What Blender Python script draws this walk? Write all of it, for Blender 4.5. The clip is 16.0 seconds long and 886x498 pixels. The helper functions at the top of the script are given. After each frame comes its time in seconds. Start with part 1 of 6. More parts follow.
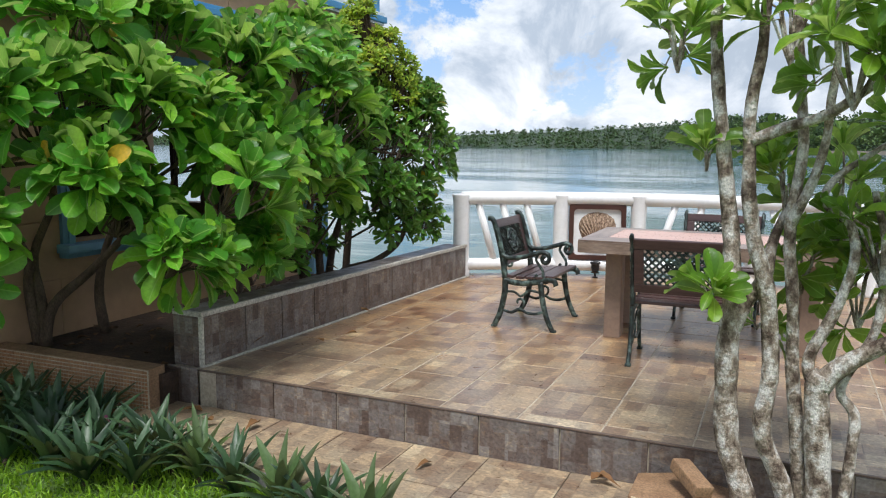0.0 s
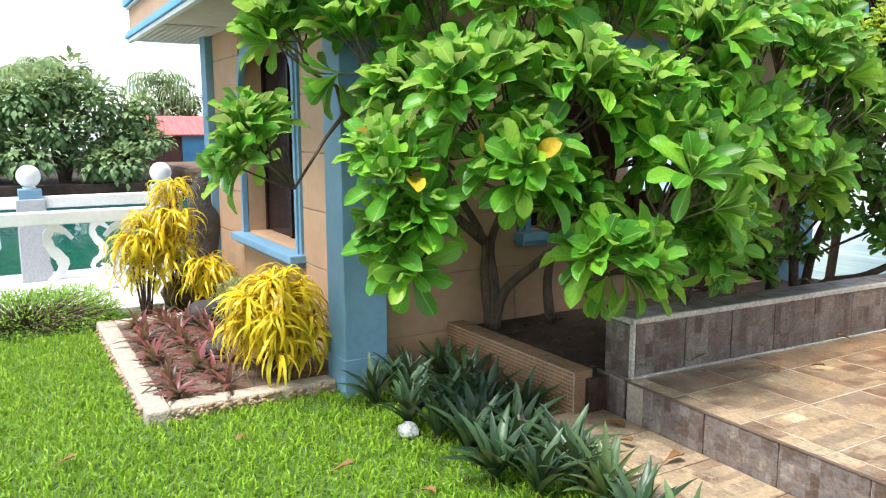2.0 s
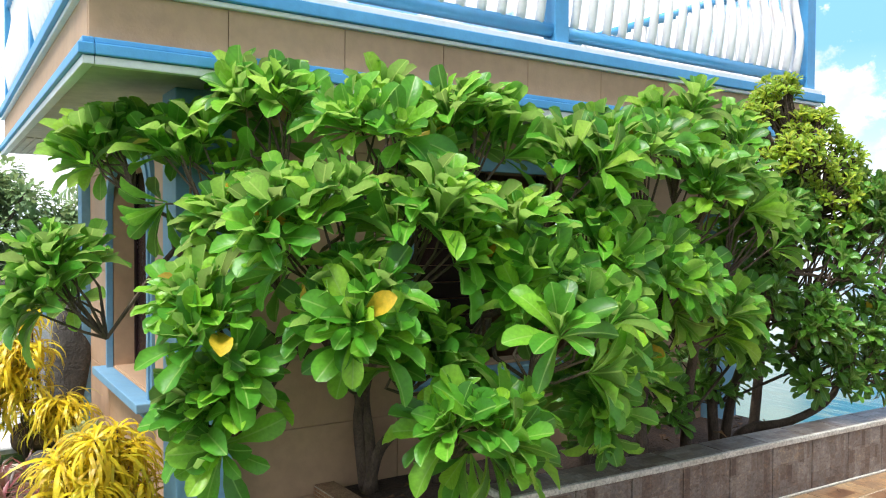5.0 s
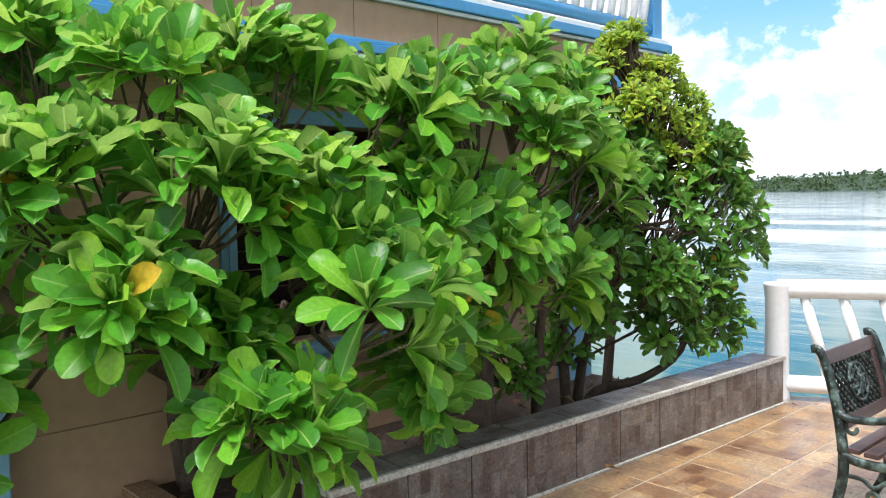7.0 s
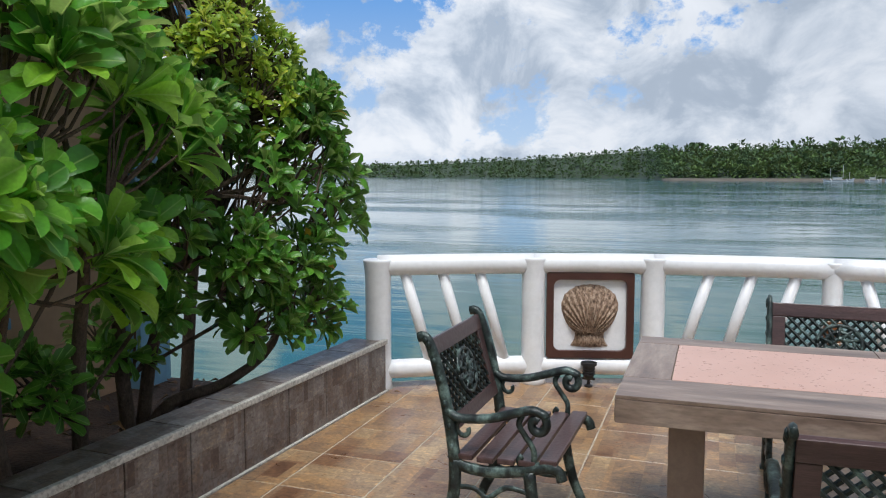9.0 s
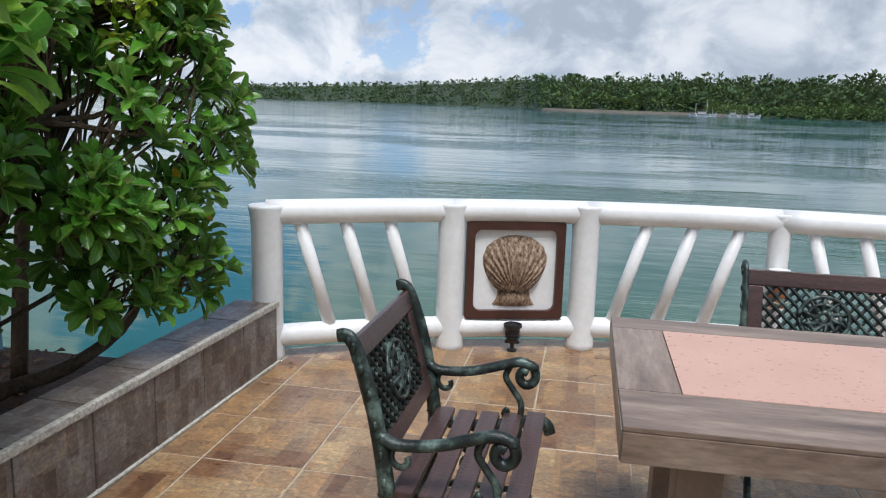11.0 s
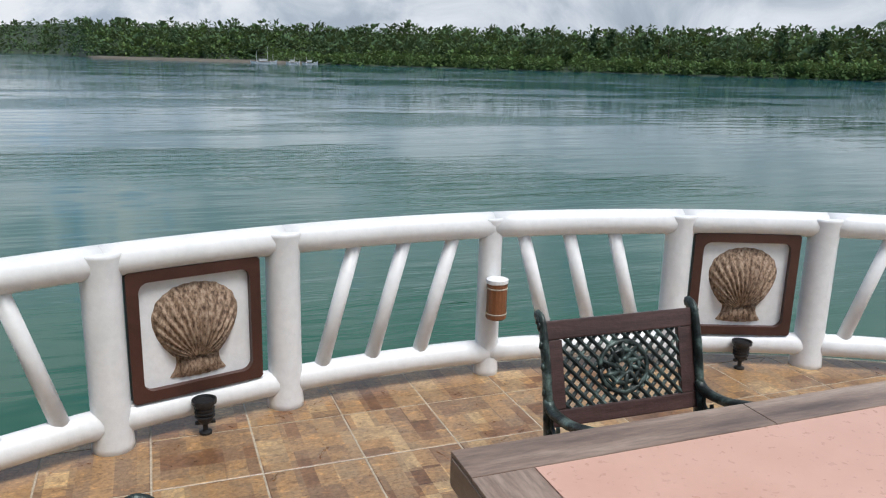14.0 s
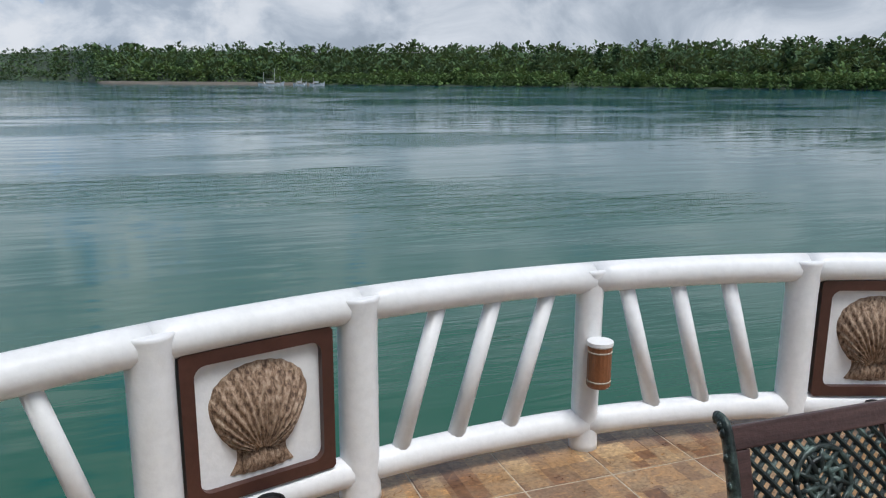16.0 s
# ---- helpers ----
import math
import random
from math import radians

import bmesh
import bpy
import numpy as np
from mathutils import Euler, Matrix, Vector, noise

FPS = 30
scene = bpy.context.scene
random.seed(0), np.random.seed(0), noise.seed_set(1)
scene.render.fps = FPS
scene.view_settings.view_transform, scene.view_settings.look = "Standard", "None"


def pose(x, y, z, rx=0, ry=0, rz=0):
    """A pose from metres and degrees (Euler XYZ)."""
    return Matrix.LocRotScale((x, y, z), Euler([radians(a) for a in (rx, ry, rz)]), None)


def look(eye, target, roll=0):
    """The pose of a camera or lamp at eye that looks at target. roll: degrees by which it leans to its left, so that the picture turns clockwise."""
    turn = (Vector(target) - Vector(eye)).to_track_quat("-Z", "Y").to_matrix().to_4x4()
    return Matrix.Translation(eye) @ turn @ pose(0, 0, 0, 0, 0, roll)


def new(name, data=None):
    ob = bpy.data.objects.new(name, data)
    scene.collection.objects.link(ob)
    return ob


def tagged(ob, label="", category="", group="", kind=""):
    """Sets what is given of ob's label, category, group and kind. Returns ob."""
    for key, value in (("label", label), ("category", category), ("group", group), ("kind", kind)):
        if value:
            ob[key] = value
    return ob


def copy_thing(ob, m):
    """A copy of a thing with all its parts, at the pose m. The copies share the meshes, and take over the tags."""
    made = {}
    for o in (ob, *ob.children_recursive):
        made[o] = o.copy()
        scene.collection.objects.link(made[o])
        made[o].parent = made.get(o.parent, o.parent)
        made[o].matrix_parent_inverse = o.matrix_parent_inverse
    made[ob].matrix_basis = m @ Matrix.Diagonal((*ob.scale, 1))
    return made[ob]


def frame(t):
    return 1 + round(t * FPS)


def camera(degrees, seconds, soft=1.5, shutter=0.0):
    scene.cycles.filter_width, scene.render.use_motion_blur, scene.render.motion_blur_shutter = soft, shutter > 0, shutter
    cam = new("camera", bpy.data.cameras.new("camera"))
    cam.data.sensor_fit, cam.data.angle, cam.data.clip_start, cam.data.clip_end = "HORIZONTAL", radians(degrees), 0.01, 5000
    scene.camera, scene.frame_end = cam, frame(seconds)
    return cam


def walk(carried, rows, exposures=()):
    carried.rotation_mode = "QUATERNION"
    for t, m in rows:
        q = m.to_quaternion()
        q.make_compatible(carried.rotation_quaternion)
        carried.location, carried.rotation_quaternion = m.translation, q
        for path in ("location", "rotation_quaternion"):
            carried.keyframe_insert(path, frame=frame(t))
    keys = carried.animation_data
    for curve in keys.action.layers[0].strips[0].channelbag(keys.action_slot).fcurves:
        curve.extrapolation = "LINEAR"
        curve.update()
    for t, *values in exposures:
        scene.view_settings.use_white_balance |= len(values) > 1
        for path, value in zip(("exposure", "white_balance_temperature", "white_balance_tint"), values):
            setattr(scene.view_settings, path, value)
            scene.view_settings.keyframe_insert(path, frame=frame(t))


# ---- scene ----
cam = camera(59.8, 16.0, soft=1.15)
PATH = [
    (0, (0.346, 0.457, 1.395), (-0.465, 2.266, 1.13), 0.4),
    (0.5, (0.26, 0.654, 1.372), (-0.856, 2.294, 1.119), 0.2),
    (1, (0.261, 0.854, 1.399), (-1.168, 2.234, 1.166), 2.1),
    (1.5, (0.258, 0.894, 1.406), (-1.358, 2.035, 1.108), 1.4),
    (2, (0.201, 1.049, 1.434), (-1.509, 2.041, 1.125), -0.1),
    (2.5, (0.113, 1.191, 1.441), (-1.613, 2.16, 1.153), 0.3),
    (3, (0.061, 1.304, 1.495), (-1.661, 2.292, 1.255), -0.6),
    (3.5, (0.034, 1.458, 1.512), (-1.708, 2.426, 1.344), -1.6),
    (4, (0.033, 1.607, 1.547), (-1.678, 2.64, 1.463), 0.5),
    (4.2, (0.011, 1.689, 1.607), (-1.682, 2.751, 1.542), 1.0),
    (6.5, (-0.244, 2.14, 1.621), (-1.852, 3.327, 1.566), -2.4),
    (7, (-0.292, 2.389, 1.578), (-1.77, 3.729, 1.442), -1.1),
    (7.5, (-0.382, 2.645, 1.581), (-1.804, 4.05, 1.532), -1.0),
    (8, (-0.474, 2.854, 1.552), (-1.794, 4.351, 1.423), -0.3),
    (8.5, (-0.601, 3.111, 1.487), (-1.649, 4.803, 1.296), 0.8),
    (9, (-0.726, 3.346, 1.445), (-1.386, 5.224, 1.257), -0.0),
    (9.3, (-0.798, 3.461, 1.433), (-1.351, 5.366, 1.178), 0.4),
    (9.5, (-0.807, 3.545, 1.422), (-1.319, 5.458, 1.137), 0.2),
    (9.7, (-0.832, 3.633, 1.415), (-1.318, 5.552, 1.129), 0.6),
    (11.8, (-1.367, 4.322, 1.576), (-1.639, 6.261, 1.168), 0.2),
    (12, (-1.426, 4.379, 1.614), (-1.737, 6.313, 1.21), -2.3),
    (12.5, (-1.529, 4.52, 1.681), (-1.704, 6.442, 1.155), -4.1),
    (13, (-1.547, 4.734, 1.666), (-1.365, 6.654, 1.136), -1.1),
    (13.5, (-1.582, 4.988, 1.697), (-1.022, 6.832, 1.162), 0.8),
    (14, (-1.665, 5.188, 1.682), (-0.97, 7.003, 1.211), 1.5),
    (14.5, (-1.726, 5.423, 1.69), (-0.937, 7.207, 1.247), 0.8),
    (15, (-1.757, 5.6, 1.715), (-0.918, 7.339, 1.195), -0.6),
    (15.5, (-1.809, 5.742, 1.645), (-1.024, 7.518, 1.165), -0.5),
    (16, (-1.814, 5.877, 1.727), (-1.137, 7.71, 1.299), 0.3),
]
EXPOSURE = [(0, 0.05, 6200, 10), (0.5, 0.15, 6243, 10), (1, 0.52, 6286, 10), (1.5, 0.85, 6330, 10), (2.5, 1.05, 6318, 10), (4, 0.84, 6300, 10), (6.5, 0.85, 6228, 10), (7, 0.7, 6214, 10), (7.5, 0.5, 6200, 10), (8, 0.35, 6155, 10), (8.5, 0.05, 6110, 10), (9, -0.25, 6065, 10), (9.5, -0.25, 6020, 10), (12, -0.22, 6150, 10), (13.5, -0.25, 6200, 10), (15, -0.33, 6128, 10), (16, -0.42, 6080, 10)]
walk(cam, [(t, look(eye, target, roll)) for t, eye, target, roll in PATH], EXPOSURE)

# ---- world, sun ----
SUN_FROM = Vector((0.14, -0.44, 1.0)).normalized()
world = bpy.data.worlds.new("sky")
scene.world = world
world.use_nodes = True
wn = world.node_tree
wsky = wn.nodes.new("ShaderNodeTexSky")
wsky.sky_type, wsky.sun_disc = "NISHITA", False
wsky.sun_elevation = math.asin(SUN_FROM.z)
wsky.sun_rotation = math.atan2(SUN_FROM.x, SUN_FROM.y)
wsky.dust_density, wsky.air_density = 1.5, 1.0
wn.links.new(wsky.outputs[0], wn.nodes["Background"].inputs[0])
wn.nodes["Background"].inputs[1].default_value = 0.08
sun_data = bpy.data.lights.new("sun", "SUN")
sun_data.energy, sun_data.angle, sun_data.color = 4.0, radians(22), (1.0, 0.97, 0.925)
sun = new("sun", sun_data)
sun.matrix_basis = look(SUN_FROM * 40, (0, 0, 0))

# ---- materials ----


def nodes_of(name):
    m = bpy.data.materials.new(name)
    m.use_nodes = True
    nt = m.node_tree
    return m, nt, nt.nodes["Principled BSDF"]


def ramp(nt, fac, cols, stops=None, interp="LINEAR"):
    r = nt.nodes.new("ShaderNodeValToRGB")
    r.color_ramp.interpolation = interp
    el = r.color_ramp.elements
    n = len(cols)
    while len(el) < n:
        el.new(0.5)
    for i, c in enumerate(cols):
        el[i].position = stops[i] if stops else i / max(1, n - 1)
        el[i].color = (*c, 1)
    nt.links.new(fac, r.inputs[0])
    return r.outputs[0]


def noise_tex(nt, vec, scale, detail=4, rough=0.55, stretch=None, dist=0.0):
    if stretch:
        mp = nt.nodes.new("ShaderNodeMapping")
        mp.inputs["Scale"].default_value = stretch
        nt.links.new(vec, mp.inputs[0])
        vec = mp.outputs[0]
    n = nt.nodes.new("ShaderNodeTexNoise")
    n.inputs["Scale"].default_value, n.inputs["Detail"].default_value = scale, detail
    n.inputs["Roughness"].default_value, n.inputs["Distortion"].default_value = rough, dist
    nt.links.new(vec, n.inputs["Vector"])
    return n.outputs["Fac"]


def mix(nt, a, b, fac, mode="MIX"):
    m = nt.nodes.new("ShaderNodeMix")
    m.data_type, m.blend_type = "RGBA", mode
    if isinstance(fac, (int, float)):
        m.inputs[0].default_value = fac
    else:
        nt.links.new(fac, m.inputs[0])
    for s, v in ((6, a), (7, b)):
        if isinstance(v, tuple):
            m.inputs[s].default_value = (*v, 1)
        else:
            nt.links.new(v, m.inputs[s])
    return m.outputs[2]


def calc(nt, op, a, b=0.0):
    m = nt.nodes.new("ShaderNodeMath")
    m.operation = op
    for s, v in ((0, a), (1, b)):
        if isinstance(v, (int, float)):
            m.inputs[s].default_value = v
        else:
            nt.links.new(v, m.inputs[s])
    return m.outputs[0]


def bump(nt, bsdf, height, strength, dist=0.01):
    b = nt.nodes.new("ShaderNodeBump")
    b.inputs["Strength"].default_value, b.inputs["Distance"].default_value = strength, dist
    nt.links.new(height, b.inputs["Height"])
    nt.links.new(b.outputs[0], bsdf.inputs["Normal"])


def coords(nt):
    return nt.nodes.new("ShaderNodeTexCoord").outputs["Object"]


def mat(name, cols, scale=4.0, rough=0.6, metal=0.0, bumps=0.3, bscale=80.0, fine=0.25, stretch=None, spec=0.5, stops=None, rvar=0.1, bdist=0.004):
    """Two scales of colour variation, fine relief and uneven gloss."""
    m, nt, b = nodes_of(name)
    v = coords(nt)
    big = noise_tex(nt, v, scale, 5, 0.6, stretch)
    small = noise_tex(nt, v, scale * 9, 4, 0.6, stretch)
    col = ramp(nt, big, cols, stops or [0.3 + 0.4 * i / max(1, len(cols) - 1) for i in range(len(cols))])
    dark = ramp(nt, small, [(1 - fine,) * 3, (1, 1, 1)], [0.35, 0.6])
    nt.links.new(mix(nt, col, dark, 1.0, "MULTIPLY"), b.inputs["Base Color"])
    r = nt.nodes.new("ShaderNodeMapRange")
    r.inputs[3].default_value, r.inputs[4].default_value = max(0.02, rough - rvar), min(1, rough + rvar)
    nt.links.new(small, r.inputs[0])
    nt.links.new(r.outputs[0], b.inputs["Roughness"])
    b.inputs["Metallic"].default_value = metal
    b.inputs["Specular IOR Level"].default_value = spec
    bump(nt, b, noise_tex(nt, v, bscale, 3), bumps, bdist)
    return m


def patch_tile(name, cols, cell, gloss, cut=0.0):
    """A glazed stoneware tile printed with small patches of slate."""
    m, nt, b = nodes_of(name)
    v = coords(nt)
    info = nt.nodes.new("ShaderNodeObjectInfo").outputs["Random"]
    sep = nt.nodes.new("ShaderNodeVectorMath")
    sep.operation = "MULTIPLY_ADD"
    nt.links.new(v, sep.inputs[0])
    sep.inputs[1].default_value = (1 / cell,) * 3
    sep.inputs[2].default_value = (0.5, 0.5, 0.5)
    wob = nt.nodes.new("ShaderNodeVectorMath")
    wob.operation = "FLOOR"
    nt.links.new(sep.outputs[0], wob.inputs[0])
    add = nt.nodes.new("ShaderNodeVectorMath")
    add.operation = "ADD"
    nt.links.new(wob.outputs[0], add.inputs[0])
    sc = calc(nt, "MULTIPLY", info, 97.0)
    nt.links.new(calc(nt, "FLOOR", sc), add.inputs[1])
    wn_ = nt.nodes.new("ShaderNodeTexWhiteNoise")
    nt.links.new(add.outputs[0], wn_.inputs["Vector"])
    shift = nt.nodes.new("ShaderNodeVectorMath")
    shift.operation = "ADD"
    nt.links.new(v, shift.inputs[0])
    nt.links.new(sc, shift.inputs[1])
    vein = noise_tex(nt, shift.outputs[0], 10, 6, 0.68, None, 0.9)
    half_ = nt.nodes.new("ShaderNodeVectorMath")
    half_.operation = "MULTIPLY_ADD"
    nt.links.new(sep.outputs[0], half_.inputs[0])
    half_.inputs[1].default_value, half_.inputs[2].default_value = (1.62, 0.71, 1.0), (0.3, 0.4, 0.0)
    fl2 = nt.nodes.new("ShaderNodeVectorMath")
    fl2.operation = "FLOOR"
    nt.links.new(half_.outputs[0], fl2.inputs[0])
    add2 = nt.nodes.new("ShaderNodeVectorMath")
    add2.operation = "ADD"
    nt.links.new(fl2.outputs[0], add2.inputs[0])
    nt.links.new(calc(nt, "FLOOR", sc), add2.inputs[1])
    wn2 = nt.nodes.new("ShaderNodeTexWhiteNoise")
    nt.links.new(add2.outputs[0], wn2.inputs["Vector"])
    patches = calc(nt, "ADD", calc(nt, "MULTIPLY", wn_.outputs["Value"], 0.30), calc(nt, "MULTIPLY", wn2.outputs["Value"], 0.30))
    f = calc(nt, "ADD", patches, calc(nt, "MULTIPLY", vein, 0.42))
    col = ramp(nt, f, cols, [0.2 + 0.6 * i / (len(cols) - 1) for i in range(len(cols))])
    grit = ramp(nt, noise_tex(nt, shift.outputs[0], 55, 5), [(0.72, 0.7, 0.68), (1.05, 1.05, 1.05)], [0.35, 0.6])
    col = mix(nt, col, grit, 1.0, "MULTIPLY")
    # cleft edges of the slate print, pale flakes and dark pits
    flake = noise_tex(nt, shift.outputs[0], 21, 7, 0.75, (0.6, 1.3, 1), 1.4)
    col = mix(nt, col, ramp(nt, flake, [(1.0, 1.0, 1.0), (1.45, 1.36, 1.15)], [0.55, 0.6]), 1.0, "MULTIPLY")
    col = mix(nt, col, ramp(nt, flake, [(0.58, 0.52, 0.48), (1.0, 1.0, 1.0)], [0.37, 0.42]), 1.0, "MULTIPLY")
    if cut:
        # sky sheen put into the colour, besides dry dust, greys tiles near the step
        pos = nt.nodes.new("ShaderNodeNewGeometry").outputs["Position"]
        sy = nt.nodes.new("ShaderNodeSeparateXYZ")
        nt.links.new(pos, sy.inputs[0])
        dusty_sheen = nt.nodes.new("ShaderNodeMapRange")
        dusty_sheen.inputs[1].default_value, dusty_sheen.inputs[2].default_value = 4.6, 6.7
        dusty_sheen.inputs[3].default_value, dusty_sheen.inputs[4].default_value = cut, 0.0
        nt.links.new(calc(nt, "ADD", sy.outputs[1], noise_tex(nt, pos, 1.6, 4)), dusty_sheen.inputs[0])
        grey = nt.nodes.new("ShaderNodeHueSaturation")
        grey.inputs["Saturation"].default_value, grey.inputs["Value"].default_value = 0.7, 1.1
        grey.inputs["Hue"].default_value = 0.515
        nt.links.new(col, grey.inputs["Color"])
        col = mix(nt, col, grey.outputs[0], dusty_sheen.outputs[0])
    nt.links.new(col, b.inputs["Base Color"])
    rr = ramp(nt, vein, [(gloss - 0.12,) * 3, (gloss + 0.15,) * 3])
    nt.links.new(rr, b.inputs["Roughness"])
    bump(nt, b, f, 0.25, 0.003)
    return m


def leaf_mat(name, cols, rough=0.38, trans=0.35, scale=1.5, veins=False):
    """Leaves: colour varies leaf by leaf, light passes through."""
    m, nt, b = nodes_of(name)
    geo = nt.nodes.new("ShaderNodeNewGeometry")
    isl = geo.outputs["Random Per Island"]
    v = coords(nt)
    big = noise_tex(nt, v, scale, 3)
    f = calc(nt, "ADD", calc(nt, "MULTIPLY", isl, 0.7), calc(nt, "MULTIPLY", big, 0.3))
    n = len(cols)
    col = ramp(nt, f, cols, [0.1 + 0.8 * i / (n - 1) for i in range(n)])
    col = mix(nt, col, ramp(nt, noise_tex(nt, v, 60, 3), [(0.75, 0.8, 0.7), (1.1, 1.08, 1.0)], [0.3, 0.7]), 1.0, "MULTIPLY")
    relief = noise_tex(nt, v, 45, 2)
    if veins:
        blade = nt.nodes.new("ShaderNodeSeparateXYZ")
        nt.links.new(nt.nodes.new("ShaderNodeTexCoord").outputs["UV"], blade.inputs[0])
        off = calc(nt, "ABSOLUTE", blade.outputs[1])
        rib = ramp(nt, off, [(1, 1, 1), (0, 0, 0)], [0.004, 0.016])
        side = calc(nt, "SINE", calc(nt, "SUBTRACT", calc(nt, "MULTIPLY", blade.outputs[0], 62.0), calc(nt, "MULTIPLY", off, 75.0)))
        col = mix(nt, col, ramp(nt, side, [(1, 1, 1), (0.86, 0.9, 0.82)], [0.0, 1.0]), 0.7, "MULTIPLY")
        col = mix(nt, col, (0.42, 0.62, 0.16), calc(nt, "MULTIPLY", rib, 0.6))
        relief = calc(nt, "ADD", relief, calc(nt, "SUBTRACT", calc(nt, "MULTIPLY", side, 0.12), rib))
    nt.links.new(col, b.inputs["Base Color"])
    b.inputs["Roughness"].default_value = rough
    b.inputs["Specular IOR Level"].default_value = 0.45
    bump(nt, b, relief, 0.3, 0.004)
    tr = nt.nodes.new("ShaderNodeBsdfTranslucent")
    nt.links.new(mix(nt, col, (1.0, 1.0, 0.35), 0.25), tr.inputs[0])
    ms = nt.nodes.new("ShaderNodeMixShader")
    ms.inputs[0].default_value = trans
    nt.links.new(b.outputs[0], ms.inputs[1])
    nt.links.new(tr.outputs[0], ms.inputs[2])
    nt.links.new(ms.outputs[0], nt.nodes["Material Output"].inputs[0])
    return m


M_WHITE = mat("white_paint", [(0.74, 0.74, 0.73), (0.84, 0.84, 0.84)], 3, 0.38, 0, 0.35, 45, 0.06)
M_WALL = mat("tan_paint", [(0.42, 0.26, 0.155), (0.5, 0.325, 0.20)], 1.3, 0.7, 0, 0.3, 70, 0.1)
M_BLUE = mat("blue_paint", [(0.13, 0.27, 0.40), (0.18, 0.34, 0.47)], 2, 0.55, 0, 0.25, 60, 0.1)
M_BRIGHTBLUE = mat("bright_blue_paint", [(0.06, 0.28, 0.55), (0.10, 0.36, 0.64)], 2, 0.4, 0, 0.2, 60, 0.08)
M_SOFFIT = mat("soffit_paint", [(0.50, 0.46, 0.42), (0.62, 0.58, 0.54)], 1.5, 0.7, 0, 0.2, 60, 0.15)
M_DARK = mat("dark_window", [(0.015, 0.012, 0.012), (0.04, 0.02, 0.02)], 2, 0.25, 0, 0.05, 20, 0.1, spec=0.08)
M_FLOOR = patch_tile("floor_tile", [(0.13, 0.066, 0.037), (0.22, 0.115, 0.058), (0.24, 0.155, 0.092), (0.38, 0.225, 0.105), (0.30, 0.205, 0.12), (0.50, 0.345, 0.18)], 0.14, 0.3, 0.85)
M_GREYTILE = patch_tile("wall_tile", [(0.085, 0.06, 0.05), (0.12, 0.085, 0.07), (0.18, 0.16, 0.15), (0.145, 0.105, 0.085), (0.24, 0.22, 0.205), (0.20, 0.165, 0.14)], 0.105, 0.45)
M_GROUT = mat("grout", [(0.42, 0.36, 0.27), (0.55, 0.48, 0.38)], 6, 0.85, 0, 0.3, 200, 0.3)
M_CONC = mat("concrete", [(0.20, 0.20, 0.19), (0.32, 0.31, 0.29)], 3, 0.85, 0, 0.5, 90, 0.3)
M_SOIL = mat("soil", [(0.025, 0.015, 0.011), (0.08, 0.048, 0.032)], 5, 0.95, 0, 0.9, 40, 0.45, bdist=0.02)
M_MULCH = mat("mulch", [(0.14, 0.085, 0.06), (0.28, 0.19, 0.14)], 7, 0.95, 0, 0.9, 50, 0.5, bdist=0.02)
M_GROUND = mat("lawn_ground", [(0.06, 0.12, 0.015), (0.11, 0.2, 0.03)], 2, 0.95, 0, 0.8, 60, 0.4, bdist=0.02)
M_PAVE = mat("pale_paving", [(0.55, 0.54, 0.52), (0.68, 0.67, 0.65)], 2, 0.7, 0, 0.3, 60, 0.2)
M_MOSAIC = mat("mosaic_glass", [(0.30, 0.15, 0.07), (0.42, 0.23, 0.11)], 8, 0.3, 0, 0.2, 60, 0.25)
M_CAP = mat("pebble_wash", [(0.26, 0.15, 0.08), (0.38, 0.24, 0.14)], 12, 0.8, 0, 0.8, 120, 0.5)
M_BROWN = mat("brown_frame_paint", [(0.055, 0.022, 0.016), (0.085, 0.034, 0.024)], 3, 0.4, 0, 0.25, 50, 0.15)
M_SLAT = mat("dark_stained_wood", [(0.05, 0.026, 0.024), (0.10, 0.055, 0.05)], 3, 0.35, 0, 0.4, 60, 0.35, (1, 12, 12))
M_IRON = mat("verdigris_iron", [(0.016, 0.02, 0.019), (0.036, 0.05, 0.045), (0.18, 0.25, 0.22)], 16, 0.4, 0.3, 0.6, 90, 0.3, stops=[0.35, 0.5, 0.68])
M_SHELL = mat("shell_relief", [(0.09, 0.05, 0.03), (0.34, 0.225, 0.145), (0.55, 0.42, 0.31)], 70, 0.75, 0, 0.9, 140, 0.5, (1, 1, 0.5), stops=[0.36, 0.5, 0.68])
M_BLACK = mat("black_plastic", [(0.012, 0.012, 0.013), (0.025, 0.025, 0.027)], 8, 0.4, 0, 0.2, 80, 0.2)
M_LAMP = mat("lamp_wood", [(0.20, 0.075, 0.03), (0.30, 0.12, 0.05)], 6, 0.4, 0, 0.3, 60, 0.3, (10, 10, 1))
M_TOP = mat("pink_tile_top", [(0.57, 0.33, 0.25), (0.63, 0.38, 0.295)], 5, 0.3, 0, 0.08, 90, 0.03)
M_WOODTILE = mat("walnut_tile", [(0.10, 0.065, 0.05), (0.24, 0.165, 0.125), (0.42, 0.32, 0.25)], 3.6, 0.32, 0, 0.2, 50, 0.3, (0.5, 3.4, 2))
M_WOODTILE_Y = mat("walnut_tile_cross", [(0.10, 0.065, 0.05), (0.24, 0.165, 0.125), (0.42, 0.32, 0.25)], 3.6, 0.32, 0, 0.2, 50, 0.3, (3.4, 0.5, 2))
M_LEG = mat("tan_column", [(0.25, 0.165, 0.12), (0.33, 0.23, 0.17)], 4, 0.5, 0, 0.2, 60, 0.15)
